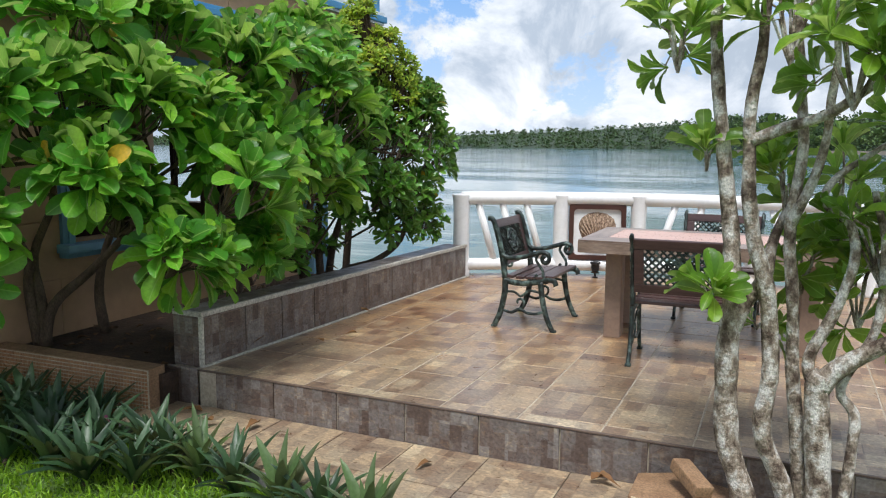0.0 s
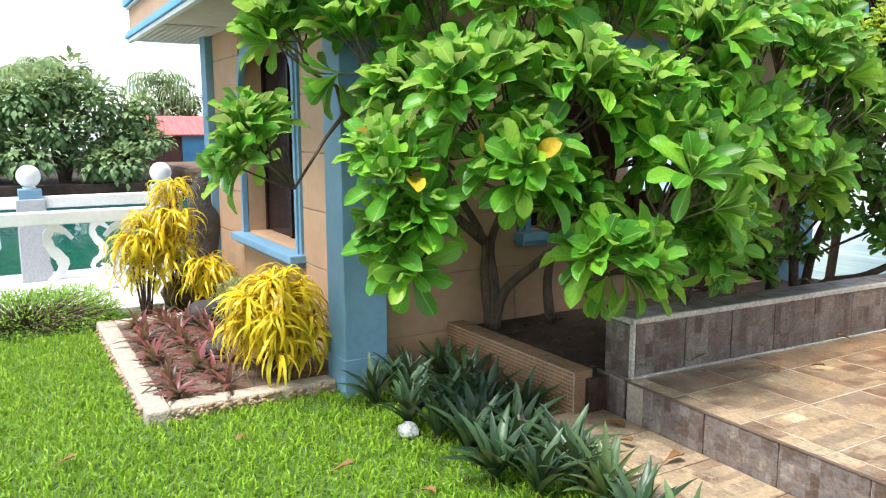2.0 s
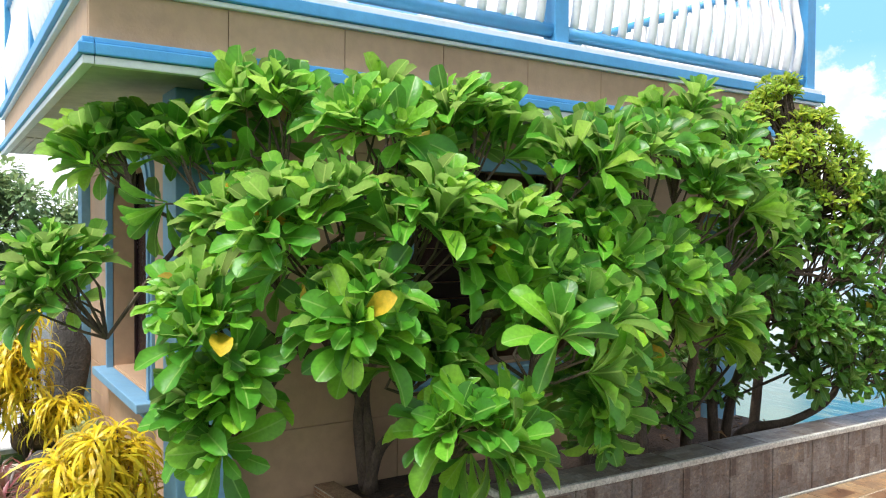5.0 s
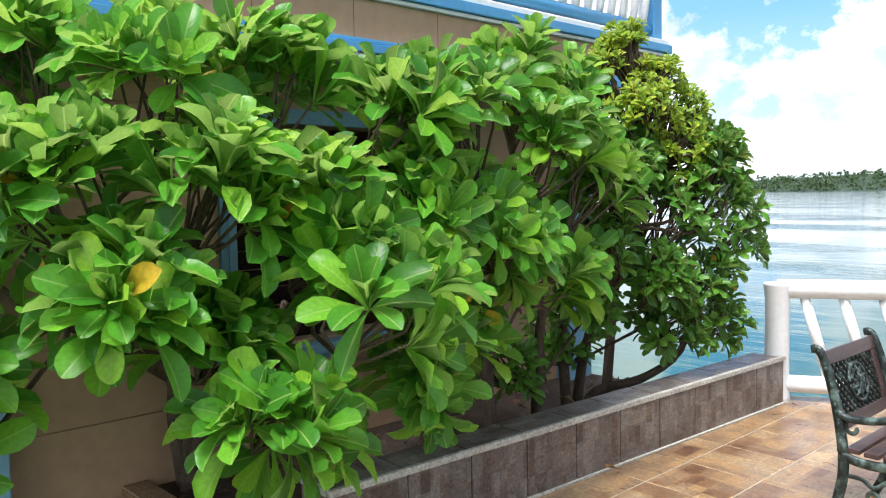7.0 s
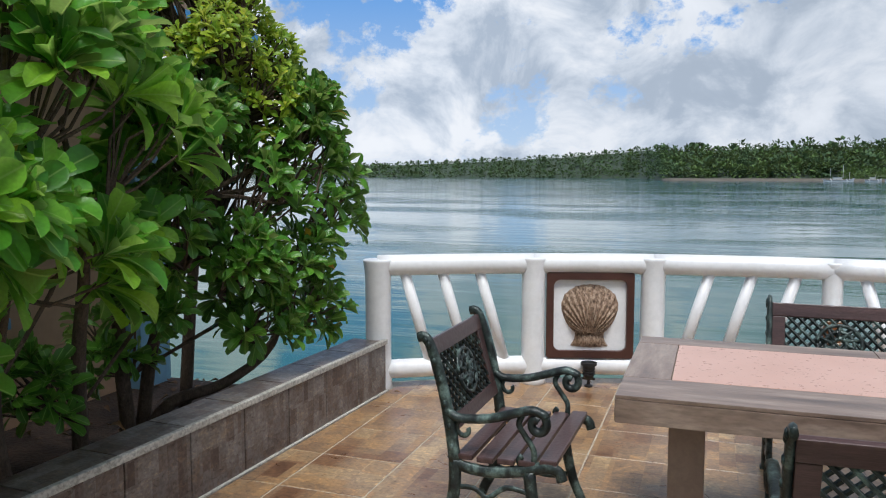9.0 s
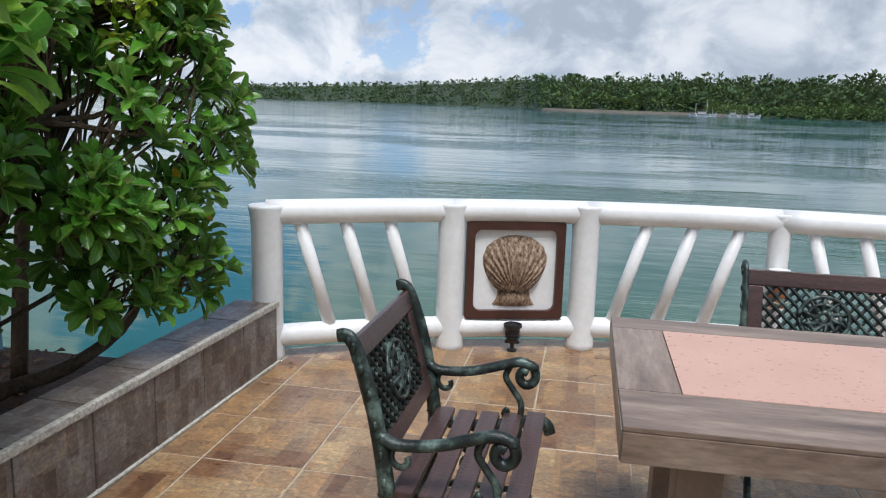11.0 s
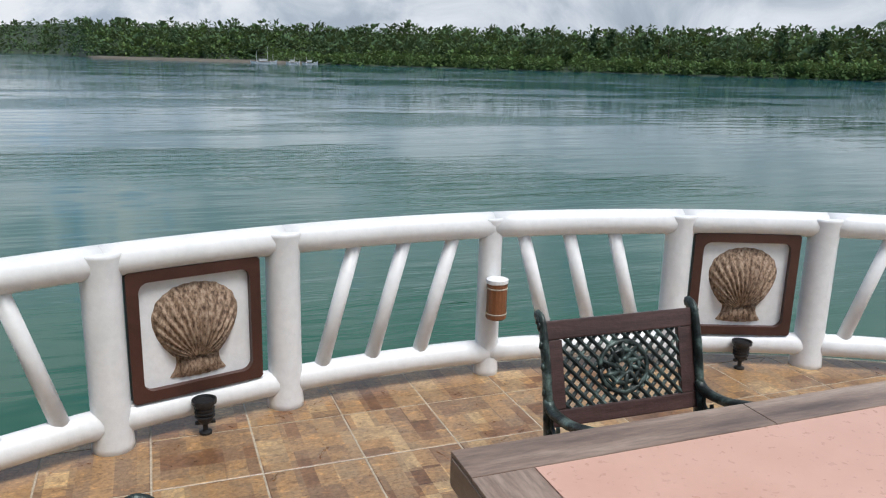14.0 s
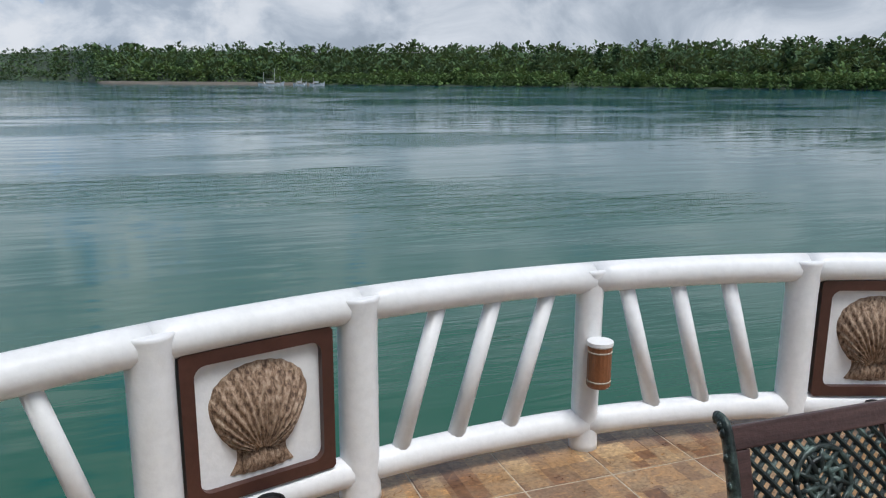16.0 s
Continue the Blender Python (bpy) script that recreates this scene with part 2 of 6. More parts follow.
M_BARK = mat("pale_bark", [(0.10, 0.065, 0.045), (0.36, 0.29, 0.22), (0.74, 0.70, 0.64)], 17, 0.85, 0, 1.0, 60, 0.45, (1, 1, 0.7), stops=[0.36, 0.48, 0.6], bdist=0.012)
M_BARK2 = mat("brown_bark", [(0.07, 0.045, 0.03), (0.17, 0.12, 0.085)], 14, 0.9, 0, 1.0, 60, 0.4, (1, 1, 0.5), bdist=0.01)
M_LEAF = leaf_mat("broad_leaf", [(0.035, 0.155, 0.018), (0.075, 0.30, 0.026), (0.15, 0.46, 0.036), (0.40, 0.68, 0.05)], 0.36, 0.48, veins=True)
M_LEAF2 = leaf_mat("dark_leaf", [(0.035, 0.13, 0.016), (0.07, 0.235, 0.024), (0.14, 0.36, 0.034)], 0.33, 0.36, veins=True)
M_LEAF3 = leaf_mat("light_leaf", [(0.15, 0.30, 0.018), (0.30, 0.46, 0.028), (0.52, 0.54, 0.035)], 0.45, 0.4)
M_ORANGE = leaf_mat("withered_leaf", [(0.55, 0.22, 0.015), (0.65, 0.36, 0.02), (0.5, 0.4, 0.03)], 0.5, 0.3)

# ---- mesh helpers ----


def place_of(ob):
    m = ob.matrix_basis.copy()
    while ob.parent:
        m = ob.matrix_parent_inverse @ m
        ob = ob.parent
        m = ob.matrix_basis @ m
    return m


def part(name, bm, material, parent=None, label="", smooth=False):
    """Links a bmesh as one mesh object, its points in world metres."""
    me = bpy.data.meshes.new(name)
    bmesh.ops.recalc_face_normals(bm, faces=bm.faces)
    bm.to_mesh(me)
    bm.free()
    if smooth:
        me.shade_smooth()
    me.materials.append(material)
    ob = new(name, me)
    if parent:
        ob.parent = parent
        ob.matrix_parent_inverse = place_of(parent).inverted()
    if label:
        ob["label"] = label
    return ob


def arrays(name, verts, faces, material, parent=None, label="", smooth=False):
    """The same from arrays, for large meshes."""
    me = bpy.data.meshes.new(name)
    me.from_pydata(verts, [], faces)
    me.update()
    if smooth:
        me.shade_smooth()
    me.materials.append(material)
    ob = new(name, me)
    if parent:
        ob.parent = parent
        ob.matrix_parent_inverse = place_of(parent).inverted()
    if label:
        ob["label"] = label
    return ob


def thing(name, at, label, category, group="", kind=""):
    ob = new(name)
    ob.empty_display_size = 0.1
    ob.matrix_basis = Matrix.Translation(at)
    return tagged(ob, label, category, group, kind)


def box(x0, x1, y0, y1, z0, z1, bevel=0.0, m=None, bm=None):
    bm = bm or bmesh.new()
    r = bmesh.ops.create_cube(bm, size=1.0)
    t = Matrix.Translation(((x0 + x1) / 2, (y0 + y1) / 2, (z0 + z1) / 2)) @ Matrix.Diagonal((x1 - x0, y1 - y0, z1 - z0, 1))
    if m is not None:
        t = m @ t
    bmesh.ops.transform(bm, matrix=t, verts=r["verts"])
    if bevel:
        es = {e for v in r["verts"] for e in v.link_edges}
        bmesh.ops.bevel(bm, geom=list(es), offset=bevel, segments=2, affect="EDGES", profile=0.6)
    return bm


def tube(points, radii, seg=8, bm=None, flat=1.0, side=None):
    """A swept round (or flattened) bar along points, closed at both ends."""
    bm = bm or bmesh.new()
    pts = [Vector(p) for p in points]
    if isinstance(radii, (int, float)):
        radii = [radii] * len(pts)
    rings, up = [], None
    for i, p in enumerate(pts):
        d = (pts[min(i + 1, len(pts) - 1)] - pts[max(i - 1, 0)]).normalized()
        if up is None:
            up = Vector(side) if side else (Vector((0, 0, 1)) if abs(d.z) < 0.9 else Vector((1, 0, 0)))
        if side:
            up = Vector(side)
        u = (up - d * up.dot(d)).normalized()
        w = d.cross(u)
        up = u
        rings.append([bm.verts.new(p + radii[i] * (u * math.cos(a) * flat + w * math.sin(a))) for a in (2 * math.pi * k / seg for k in range(seg))])
    for a, b in zip(rings, rings[1:]):
        for k in range(seg):
            bm.faces.new((a[k], a[(k + 1) % seg], b[(k + 1) % seg], b[k]))
    bm.faces.new(rings[0][::-1])
    bm.faces.new(rings[-1])
    return bm


def spline(points, n=6):
    """Catmull-Rom points through the given ones."""
    p = [Vector(q) for q in points]
    p = [p[0] * 2 - p[1]] + p + [p[-1] * 2 - p[-2]]
    out = []
    for i in range(1, len(p) - 2):
        for k in range(n):
            t = k / n
            a, b, c, d = p[i - 1 : i + 3]
            out.append(0.5 * (2 * b + (c - a) * t + (2 * a - 5 * b + 4 * c - d) * t * t + (3 * b - a - 3 * c + d) * t**3))
    return out + [p[-2]]


def lathe(profile, at, seg=16, bm=None):
    """Turns (radius, height) pairs round an upright axis."""
    bm = bm or bmesh.new()
    rings = [[bm.verts.new((at[0] + r * math.cos(a), at[1] + r * math.sin(a), at[2] + h)) for a in (2 * math.pi * k / seg for k in range(seg))] for r, h in profile]
    for a, b in zip(rings, rings[1:]):
        for k in range(seg):
            bm.faces.new((a[k], a[(k + 1) % seg], b[(k + 1) % seg], b[k]))
    bm.faces.new(rings[0][::-1])
    bm.faces.new(rings[-1])
    return bm


def prism(poly, m, depth, bm=None):
    """A flat outline (x, y) given thickness along its z, posed by m."""
    bm = bm or bmesh.new()
    lo = [bm.verts.new(m @ Vector((x, y, 0))) for x, y in poly]
    hi = [bm.verts.new(m @ Vector((x, y, depth))) for x, y in poly]
    n = len(poly)
    bm.faces.new(lo[::-1])
    bm.faces.new(hi)
    for k in range(n):
        bm.faces.new((lo[k], lo[(k + 1) % n], hi[(k + 1) % n], hi[k]))
    return bm


def slab_mesh(name, sx, sy, sz, c, material):
    """A tile with chamfered rim, centred, its top at z = sz / 2; meshes are shared between alike pieces."""
    bm = bmesh.new()
    rows = []
    for z, k in ((-sz / 2, 0), (sz / 2 - c, 0), (sz / 2, c)):
        rows.append([bm.verts.new((x * (sx / 2 - k), y * (sy / 2 - k), z)) for x, y in ((-1, -1), (1, -1), (1, 1), (-1, 1))])
    for a, b in zip(rows, rows[1:]):
        for k in range(4):
            bm.faces.new((a[k], a[(k + 1) % 4], b[(k + 1) % 4], b[k]))
    bm.faces.new(rows[0][::-1])
    bm.faces.new(rows[2])
    me = bpy.data.meshes.new(name)
    bm.to_mesh(me)
    bm.free()
    me.materials.append(material)
    return me


def piece(name, me, m, parent):
    ob = new(name, me)
    ob.parent = parent
    ob.matrix_parent_inverse = place_of(parent).inverted()
    ob.matrix_basis = m
    return ob


# ---- ground, platform, steps ----
LAWN, WATER, TILE = -0.34, -1.45, 0.437
RC = (-0.19, 3.97)  # centre of the rail's arc
RR = 4.91


def on_arc(deg, r=RR, z=0.0):
    """deg clockwise from straight out to sea."""
    return Vector((RC[0] + r * math.sin(radians(deg)), RC[1] + r * math.cos(radians(deg)), z))


shore_edge = [on_arc(a, RR + 0.14) for a in range(-33, 96, 4)]
deck_poly = [(-2.95, 4.1), (4.85, 4.1)] + [(p.x, p.y) for p in reversed(shore_edge)] + [(-2.8, 8.2)]
platform = part("platform", prism(deck_poly, Matrix.Translation((0, 0, -2.2)), 2.198), M_GROUT)
tagged(platform, "raised terrace slab with pale grout between tiles", "terrace", kind="structure")
ground = part("ground", box(-10.2, 30, -30, 4.1, -2.4, LAWN), M_GROUND)
tagged(ground, "garden soil under a short green lawn", "lawn", kind="structure")
back_ground = part("ground_beside_house", box(-10.2, -2.97, 4.1, 8.2, -2.2, -0.35), M_CONC)
tagged(back_ground, "grey concrete quay under the house", "ground", kind="structure")
STEP_POLY = [(-3.2, 4.1), (-3.2, 3.68), (0.0, 3.08), (0.0, 4.1)]
step = part("step", prism(STEP_POLY, Matrix.Translation((0, 0, LAWN - 0.1)), 0.204), M_CONC)
tagged(step, "low concrete garden step topped with tan tiles", "step", kind="structure")

# planter wall, leaning 3 degrees off the terrace's grid
PW = pose(-2.958, 4.135, 0, 0, 0, -2.73) @ Matrix.Diagonal((1, 0.918, 0.945, 1))
planter_wall = part("wall_planter", box(-0.24, -0.012, 0.012, 4.25, -0.6, 0.355, 0, PW), M_GROUT)
tagged(planter_wall, "low planter wall clad in grey slate-look tiles", "wall", kind="structure")
M_BEAD = mat("pale_grout", [(0.50, 0.47, 0.41), (0.68, 0.65, 0.58)], 7, 0.8, 0, 0.5, 60, 0.45)
edge = part("trim", box(-0.02, 0.008, 0, 4.25, 0.342, 0.377, 0.006, PW), M_BEAD)
box(-0.02, 0.008, -0.004, 0.02, 0.0, 0.342, 0.003, PW, edge_bm := bmesh.new())
box(-0.24, -0.021, -0.004, 0.02, 0.342, 0.376, 0.003, PW, edge_bm)
box(-0.02, 0.012, 0.02, 4.25, -0.004, 0.012, 0.003, PW, edge_bm)
tagged(edge, "pale grout bead on the edge of the planter wall", "trim", kind="structure")
tagged(part("trim", edge_bm, M_BEAD), "pale worn grout beads round the planter wall", "trim", kind="structure")

MF = pose(-4.545, 3.845, 0, 0, 0, 1.5)  # mosaic-faced front of the planter
planter_front = part("wall_mosaic", box(0, 1.40, -0.002, 0.13, -0.5, 0.03, 0, MF), M_CAP)
tagged(planter_front, "low planter wall with brown mosaic face and pebble cap", "wall", kind="structure")
soil = part("planter_soil", box(-4.555, -3.12, 3.96, 7.9, -0.5, -0.02), M_SOIL)
tagged(soil, "dark planter soil with dead leaves", "soil", kind="structure")

# ---- sea ----
mw, nt, b = nodes_of("sea_water")
v = coords(nt)
wide = noise_tex(nt, v, 0.02, 3)
sepxyz = nt.nodes.new("ShaderNodeSeparateXYZ")
nt.links.new(v, sepxyz.inputs[0])
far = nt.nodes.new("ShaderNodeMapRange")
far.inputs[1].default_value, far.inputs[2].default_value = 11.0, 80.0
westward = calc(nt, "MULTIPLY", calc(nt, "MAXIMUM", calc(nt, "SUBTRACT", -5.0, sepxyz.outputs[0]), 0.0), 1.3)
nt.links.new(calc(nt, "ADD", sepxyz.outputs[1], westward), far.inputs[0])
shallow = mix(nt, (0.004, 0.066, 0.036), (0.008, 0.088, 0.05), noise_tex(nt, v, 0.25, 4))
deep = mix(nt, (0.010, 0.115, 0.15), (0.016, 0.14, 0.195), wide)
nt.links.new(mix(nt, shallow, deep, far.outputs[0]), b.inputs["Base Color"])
b.inputs["Roughness"].default_value, b.inputs["IOR"].default_value = 0.055, 1.33
long_w = noise_tex(nt, v, 0.55, 3, 0.5, (0.35, 1.3, 1))
ripple = noise_tex(nt, v, 3.2, 3, 0.5, (0.4, 1.2, 1))
calm = ramp(nt, noise_tex(nt, v, 0.05, 3, 0.6, (0.5, 1.2, 1)), [(0.06,) * 3, (1, 1, 1)], [0.49, 0.58])
chop = noise_tex(nt, v, 1.3, 4, 0.6, (0.28, 1.5, 1), 0.4)
bump(nt, b, calc(nt, "ADD", calc(nt, "MULTIPLY", long_w, 0.6), calc(nt, "MULTIPLY", calc(nt, "ADD", calc(nt, "MULTIPLY", ripple, 0.16), calc(nt, "MULTIPLY", chop, 1.5)), calm)), 0.36, 0.13)
bm = bmesh.new()
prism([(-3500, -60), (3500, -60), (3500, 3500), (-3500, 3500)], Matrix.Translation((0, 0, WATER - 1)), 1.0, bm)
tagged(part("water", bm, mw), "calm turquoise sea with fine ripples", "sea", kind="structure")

# ---- railing on the terrace's edge ----
def post(deg, r):
    prof = [(r * 1.06, -0.02), (r * 1.04, 0.03), (r * 0.97, 0.10), (r * 0.96, 0.72), (r * 1.0, 0.80), (r * 1.12, 0.868), (r * 1.13, 0.88), (r * 1.06, 0.886), (r * 0.6, 0.888)]
    return part("post", lathe(prof, on_arc(deg), 20), M_WHITE, railing, smooth=False)


railing = thing("railing", on_arc(0), "white rounded concrete railing along the terrace edge", "railing", kind="structure")
POSTS = [(-32.95, 0.09), (-20.3, 0.086), (-10.75, 0.086), (2.45, 0.066), (15.4, 0.08), (25.0, 0.086), (38.1, 0.088), (51, 0.07), (64, 0.088), (73.6, 0.088)]
for a, r in POSTS:
    o = post(a, r)
    for p in o.data.polygons:
        p.use_smooth = abs(p.normal.z) < 0.9
SLANTS = {0: 1, 2: -1, 3: 1, 5: -1, 6: 1, 7: -1}
for k in range(len(POSTS) - 1):
    a0, a1 = POSTS[k][0], POSTS[k + 1][0]
    arc = [a0 + (a1 - a0) * i / 8 for i in range(9)]
    part("handrail", tube([on_arc(a, RR, 0.842) for a in arc], 0.072, 16), M_WHITE, railing, smooth=True)
    part("bottom_rail", tube([on_arc(a, RR, 0.125) for a in arc], 0.066, 14), M_WHITE, railing, smooth=True)
    if k in SLANTS:
        d = (a1 - a0) * 0.098 * SLANTS[k]
        for f in (0.25, 0.49, 0.73):
            m_ = a0 + (a1 - a0) * f
            part("slat", tube([on_arc(m_ - d * 0.9, RR, 0.82), on_arc(m_ + d * 0.9, RR, 0.14)], [0.037, 0.04], 10), M_WHITE, railing, smooth=True)

# ---- shell panels ----


def rounded(w, h, r, n=5):
    out = []
    for cx, cy, a0 in ((w - r, h - r, 0), (-w + r, h - r, 90), (-w + r, -h + r, 180), (w - r, -h + r, 270)):
        out += [(cx + r * math.cos(radians(a0 + 90 * k / n)), cy + r * math.sin(radians(a0 + 90 * k / n))) for k in range(n + 1)]
    return out


def shell_panel(a0, a1, label):
    p, q = on_arc(a0), on_arc(a1)
    mid = (p + q) / 2
    x = (q - p).normalized()
    into = Vector((-x.y, x.x, 0)) * -1  # towards the terrace
    m = Matrix((( x.x, 0, into.x, mid.x), (x.y, 0, into.y, mid.y), (0, 1, 0, 0.486), (0, 0, 0, 1)))
    t = thing("shell_panel", mid + Vector((0, 0, 0.187)), label, "wall ornament", "shell panels in the railing")
    W, Hh, B = 0.300, 0.299, 0.050
    bm = bmesh.new()
    inner = rounded(W - B, Hh - B, 0.045)
    n = len(inner)
    outer = []
    for (ix, iy) in inner:
        s = max(abs(ix) / W, abs(iy) / Hh)
        outer.append((ix / s, iy / s))
    ring = []
    for z in (0.0, 0.045):
        ring.append([bm.verts.new(m @ Vector((px, py, z))) for px, py in outer])
        ring.append([bm.verts.new(m @ Vector((px, py, z))) for px, py in inner])
    for k in range(n):
        j = (k + 1) % n
        bm.faces.new((ring[2][k], ring[2][j], ring[3][j], ring[3][k]))
        bm.faces.new((ring[0][k], ring[1][k], ring[1][j], ring[0][j]))
        bm.faces.new((ring[0][k], ring[0][j], ring[2][j], ring[2][k]))
        bm.faces.new((ring[1][k], ring[3][k], ring[3][j], ring[1][j]))
    part("frame", bm, M_BROWN, t, "dark brown painted frame with rounded inner corners")
    part("panel", prism(rounded(W - 0.012, Hh - 0.012, 0.03), m @ Matrix.Translation((0, 0, 0.002)), 0.012), M_WHITE, t, "white plaster panel")
    # the ribbed fan
    bm = bmesh.new()
    NU, NV = 150, 20
    rows = []
    for j in range(NV + 1):  # fan, from the hinge outwards
        f = j / NV
        row = []
        for i in range(NU + 1):
            u = 2 * i / NU - 1
            th = radians(74) * u
            reach = float(np.interp(abs(u) * 74, [0, 15, 30, 42, 55, 65, 74], [0.365, 0.363, 0.342, 0.295, 0.21, 0.15, 0.112])) * (1 + 0.004 * math.cos(u * math.pi * 19))
            r = 0.03 + (reach - 0.03) * f
            rib = math.cos(u * math.pi * 19)
            h = 0.014 + (0.016 + 0.05 * math.sin(math.pi * min(1, 0.1 + 0.9 * f)) * (1 - 0.75 * u * u)) * (1 - f**6) + 0.006 * rib * min(1, 3 * f) * (1 - f**10)
            h += 0.006 * noise.noise((u * 14, f * 12, a0)) * (1 - f**6)
            row.append(bm.verts.new(m @ Vector((r * math.sin(th), -0.15 + r * math.cos(th), h))))
        rows.append(row)
    for r0, r1 in zip(rows, rows[1:]):
        for i in range(NU):
            bm.faces.new((r0[i], r0[i + 1], r1[i + 1], r1[i]))
    rows = []
    for j in range(9):  # flared ears below the hinge
        f = j / 8
        w = 0.138 - 0.03 * f - 0.018 * math.sin(math.pi * f)
        row = []
        for i in range(25):
            u = 2 * i / 24 - 1
            h = 0.013 + 0.026 * (1 - u**4) * math.sin(math.pi * (0.1 + 0.85 * f)) + 0.004 * math.cos(u * math.pi * 7)
            row.append(bm.verts.new(m @ Vector((u * w, -0.215 + 0.10 * f + 0.012 * (1 - u * u) * (f - 1), h))))
        rows.append(row)
    for r0, r1 in zip(rows, rows[1:]):
        for i in range(24):
            bm.faces.new((r0[i], r0[i + 1], r1[i + 1], r1[i]))
    part("shell", bm, M_SHELL, t, "brown ribbed scallop shell relief", smooth=True)
    return t


shell_panel(-19.3, -12.25, "scallop shell relief in a dark brown square frame")
shell_panel(16.3, 23.5, "scallop shell relief in a dark brown square frame")
shell_panel(65.2, 72.4, "scallop shell relief in a dark brown square frame")


def spotlight(deg, r):
    p = on_arc(deg, r)
    t = thing("spotlight", p, "small black garden spotlight on the tiled floor", "spotlight", "spotlights at the railing")
    part("base", lathe([(0.028, 0.001), (0.03, 0.012), (0.012, 0.02), (0.012, 0.05)], p, 12), M_BLACK, t)
    part("bracket", box(-0.045, 0.045, -0.01, 0.01, 0.05, 0.065, 0.003, Matrix.Translation(p)), M_BLACK, t)
    part("head", lathe([(0.02, 0.05), (0.035, 0.07), (0.04, 0.12), (0.044, 0.15), (0.056, 0.153), (0.056, 0.17), (0.048, 0.172), (0.044, 0.16)], p, 16), M_BLACK, t)
    for k in range(3):
        part("cooling_fin", lathe([(0.038, 0.085 + 0.018 * k), (0.046, 0.088 + 0.018 * k), (0.046, 0.092 + 0.018 * k), (0.038, 0.095 + 0.018 * k)], p, 16), M_BLACK, t)


spotlight(-15.9, 4.80)
spotlight(20.0, 4.80)

lp = on_arc(2.45, RR - 0.12, 0.335)
lantern = thing("wall_lantern", lp, "brown turned wall lantern with pale bands on a white post", "lantern")
part("body", lathe([(0.05, 0.02), (0.056, 0.03), (0.056, 0.045), (0.052, 0.05), (0.055, 0.06), (0.055, 0.185), (0.052, 0.19), (0.056, 0.2), (0.056, 0.215)], lp, 18), M_LAMP, lantern)
part("cap", lathe([(0.056, 0.216), (0.06, 0.222), (0.06, 0.238), (0.04, 0.242)], lp, 18), M_WHITE, lantern, "white cap")
for z in (0.047, 0.187):
    part("band", lathe([(0.053, z), (0.057, z + 0.002), (0.057, z + 0.006), (0.053, z + 0.008)], lp, 18), M_GROUT, lantern, "pale ring")
part("bracket", box(-0.015, 0.015, -0.02, 0.06, 0.08, 0.15, 0.003, Matrix.Translation(lp)), M_BROWN, lantern)

# ---- table ----
TX0, TX1, TY0, TY1 = -1.01, 0.74, 5.83, 6.81
table = thing("table", (-0.13, 6.32, 0), "tile-topped outdoor table with pink centre and walnut border", "table")
part("core", box(TX0 + 0.012, TX1 - 0.012, TY0 + 0.012, TY1 - 0.012, 0.655, 0.728), M_GROUT, table)
part("top_field", box(TX0 + 0.165, TX1 - 0.165, TY0 + 0.253, TY1 - 0.138, 0.7285, 0.741, 0.002), M_TOP, table, "pink speckled tile field")
xs = [TX0, TX0 + (TX1 - TX0) * 0.52, TX1]
for xa, xb in zip(xs, xs[1:]):
    part("border_tile", box(xa + 0.0015, xb - 0.0015, TY0, TY0 + 0.25, 0.7285, 0.741, 0.002), M_WOODTILE, table, "walnut-look border tile")
    part("border_tile", box(xa + 0.0015, xb - 0.0015, TY1 - 0.135, TY1, 0.7285, 0.741, 0.002), M_WOODTILE, table, "walnut-look border tile")
    part("edge_tile", box(xa + 0.0015, xb - 0.0015, TY0 - 0.002, TY0 + 0.011, 0.65, 0.727, 0.002), M_WOODTILE, table, "walnut-look edge tile")
    part("edge_tile", box(xa + 0.0015, xb - 0.0015, TY1 - 0.011, TY1 + 0.002, 0.65, 0.727, 0.002), M_WOODTILE, table, "walnut-look edge tile")
for xa, xb in ((TX0, TX0 + 0.162), (TX1 - 0.162, TX1)):
    part("border_tile", box(xa, xb, TY0 + 0.2525, TY1 - 0.1375, 0.7285, 0.741, 0.002), M_WOODTILE_Y, table, "walnut-look border tile")
for xa, xb in ((TX0 - 0.002, TX0 + 0.011), (TX1 - 0.011, TX1 + 0.002)):
    part("edge_tile", box(xa, xb, TY0 + 0.013, TY1 - 0.013, 0.65, 0.727, 0.002), M_WOODTILE_Y, table, "walnut-look edge tile")
for xa in (TX0 + 0.15, TX1 - 0.29):
    for ya in (TY0 + 0.2, TY1 - 0.27):
        part("leg", box(xa + 0.01, xa + 0.13, ya + 0.01, ya + 0.13, 0.0, 0.654, 0.006), M_LEG, table)

# ---- cast iron chairs ----


def curl(c, r0, r1, a0, a1, n=9):
    """A flat spiral in the y-z plane."""
    return [(c[0] + (r0 + (r1 - r0) * k / n) * math.cos(radians(a0 + (a1 - a0) * k / n)), c[1] + (r0 + (r1 - r0) * k / n) * math.sin(radians(a0 + (a1 - a0) * k / n))) for k in range(n + 1)]


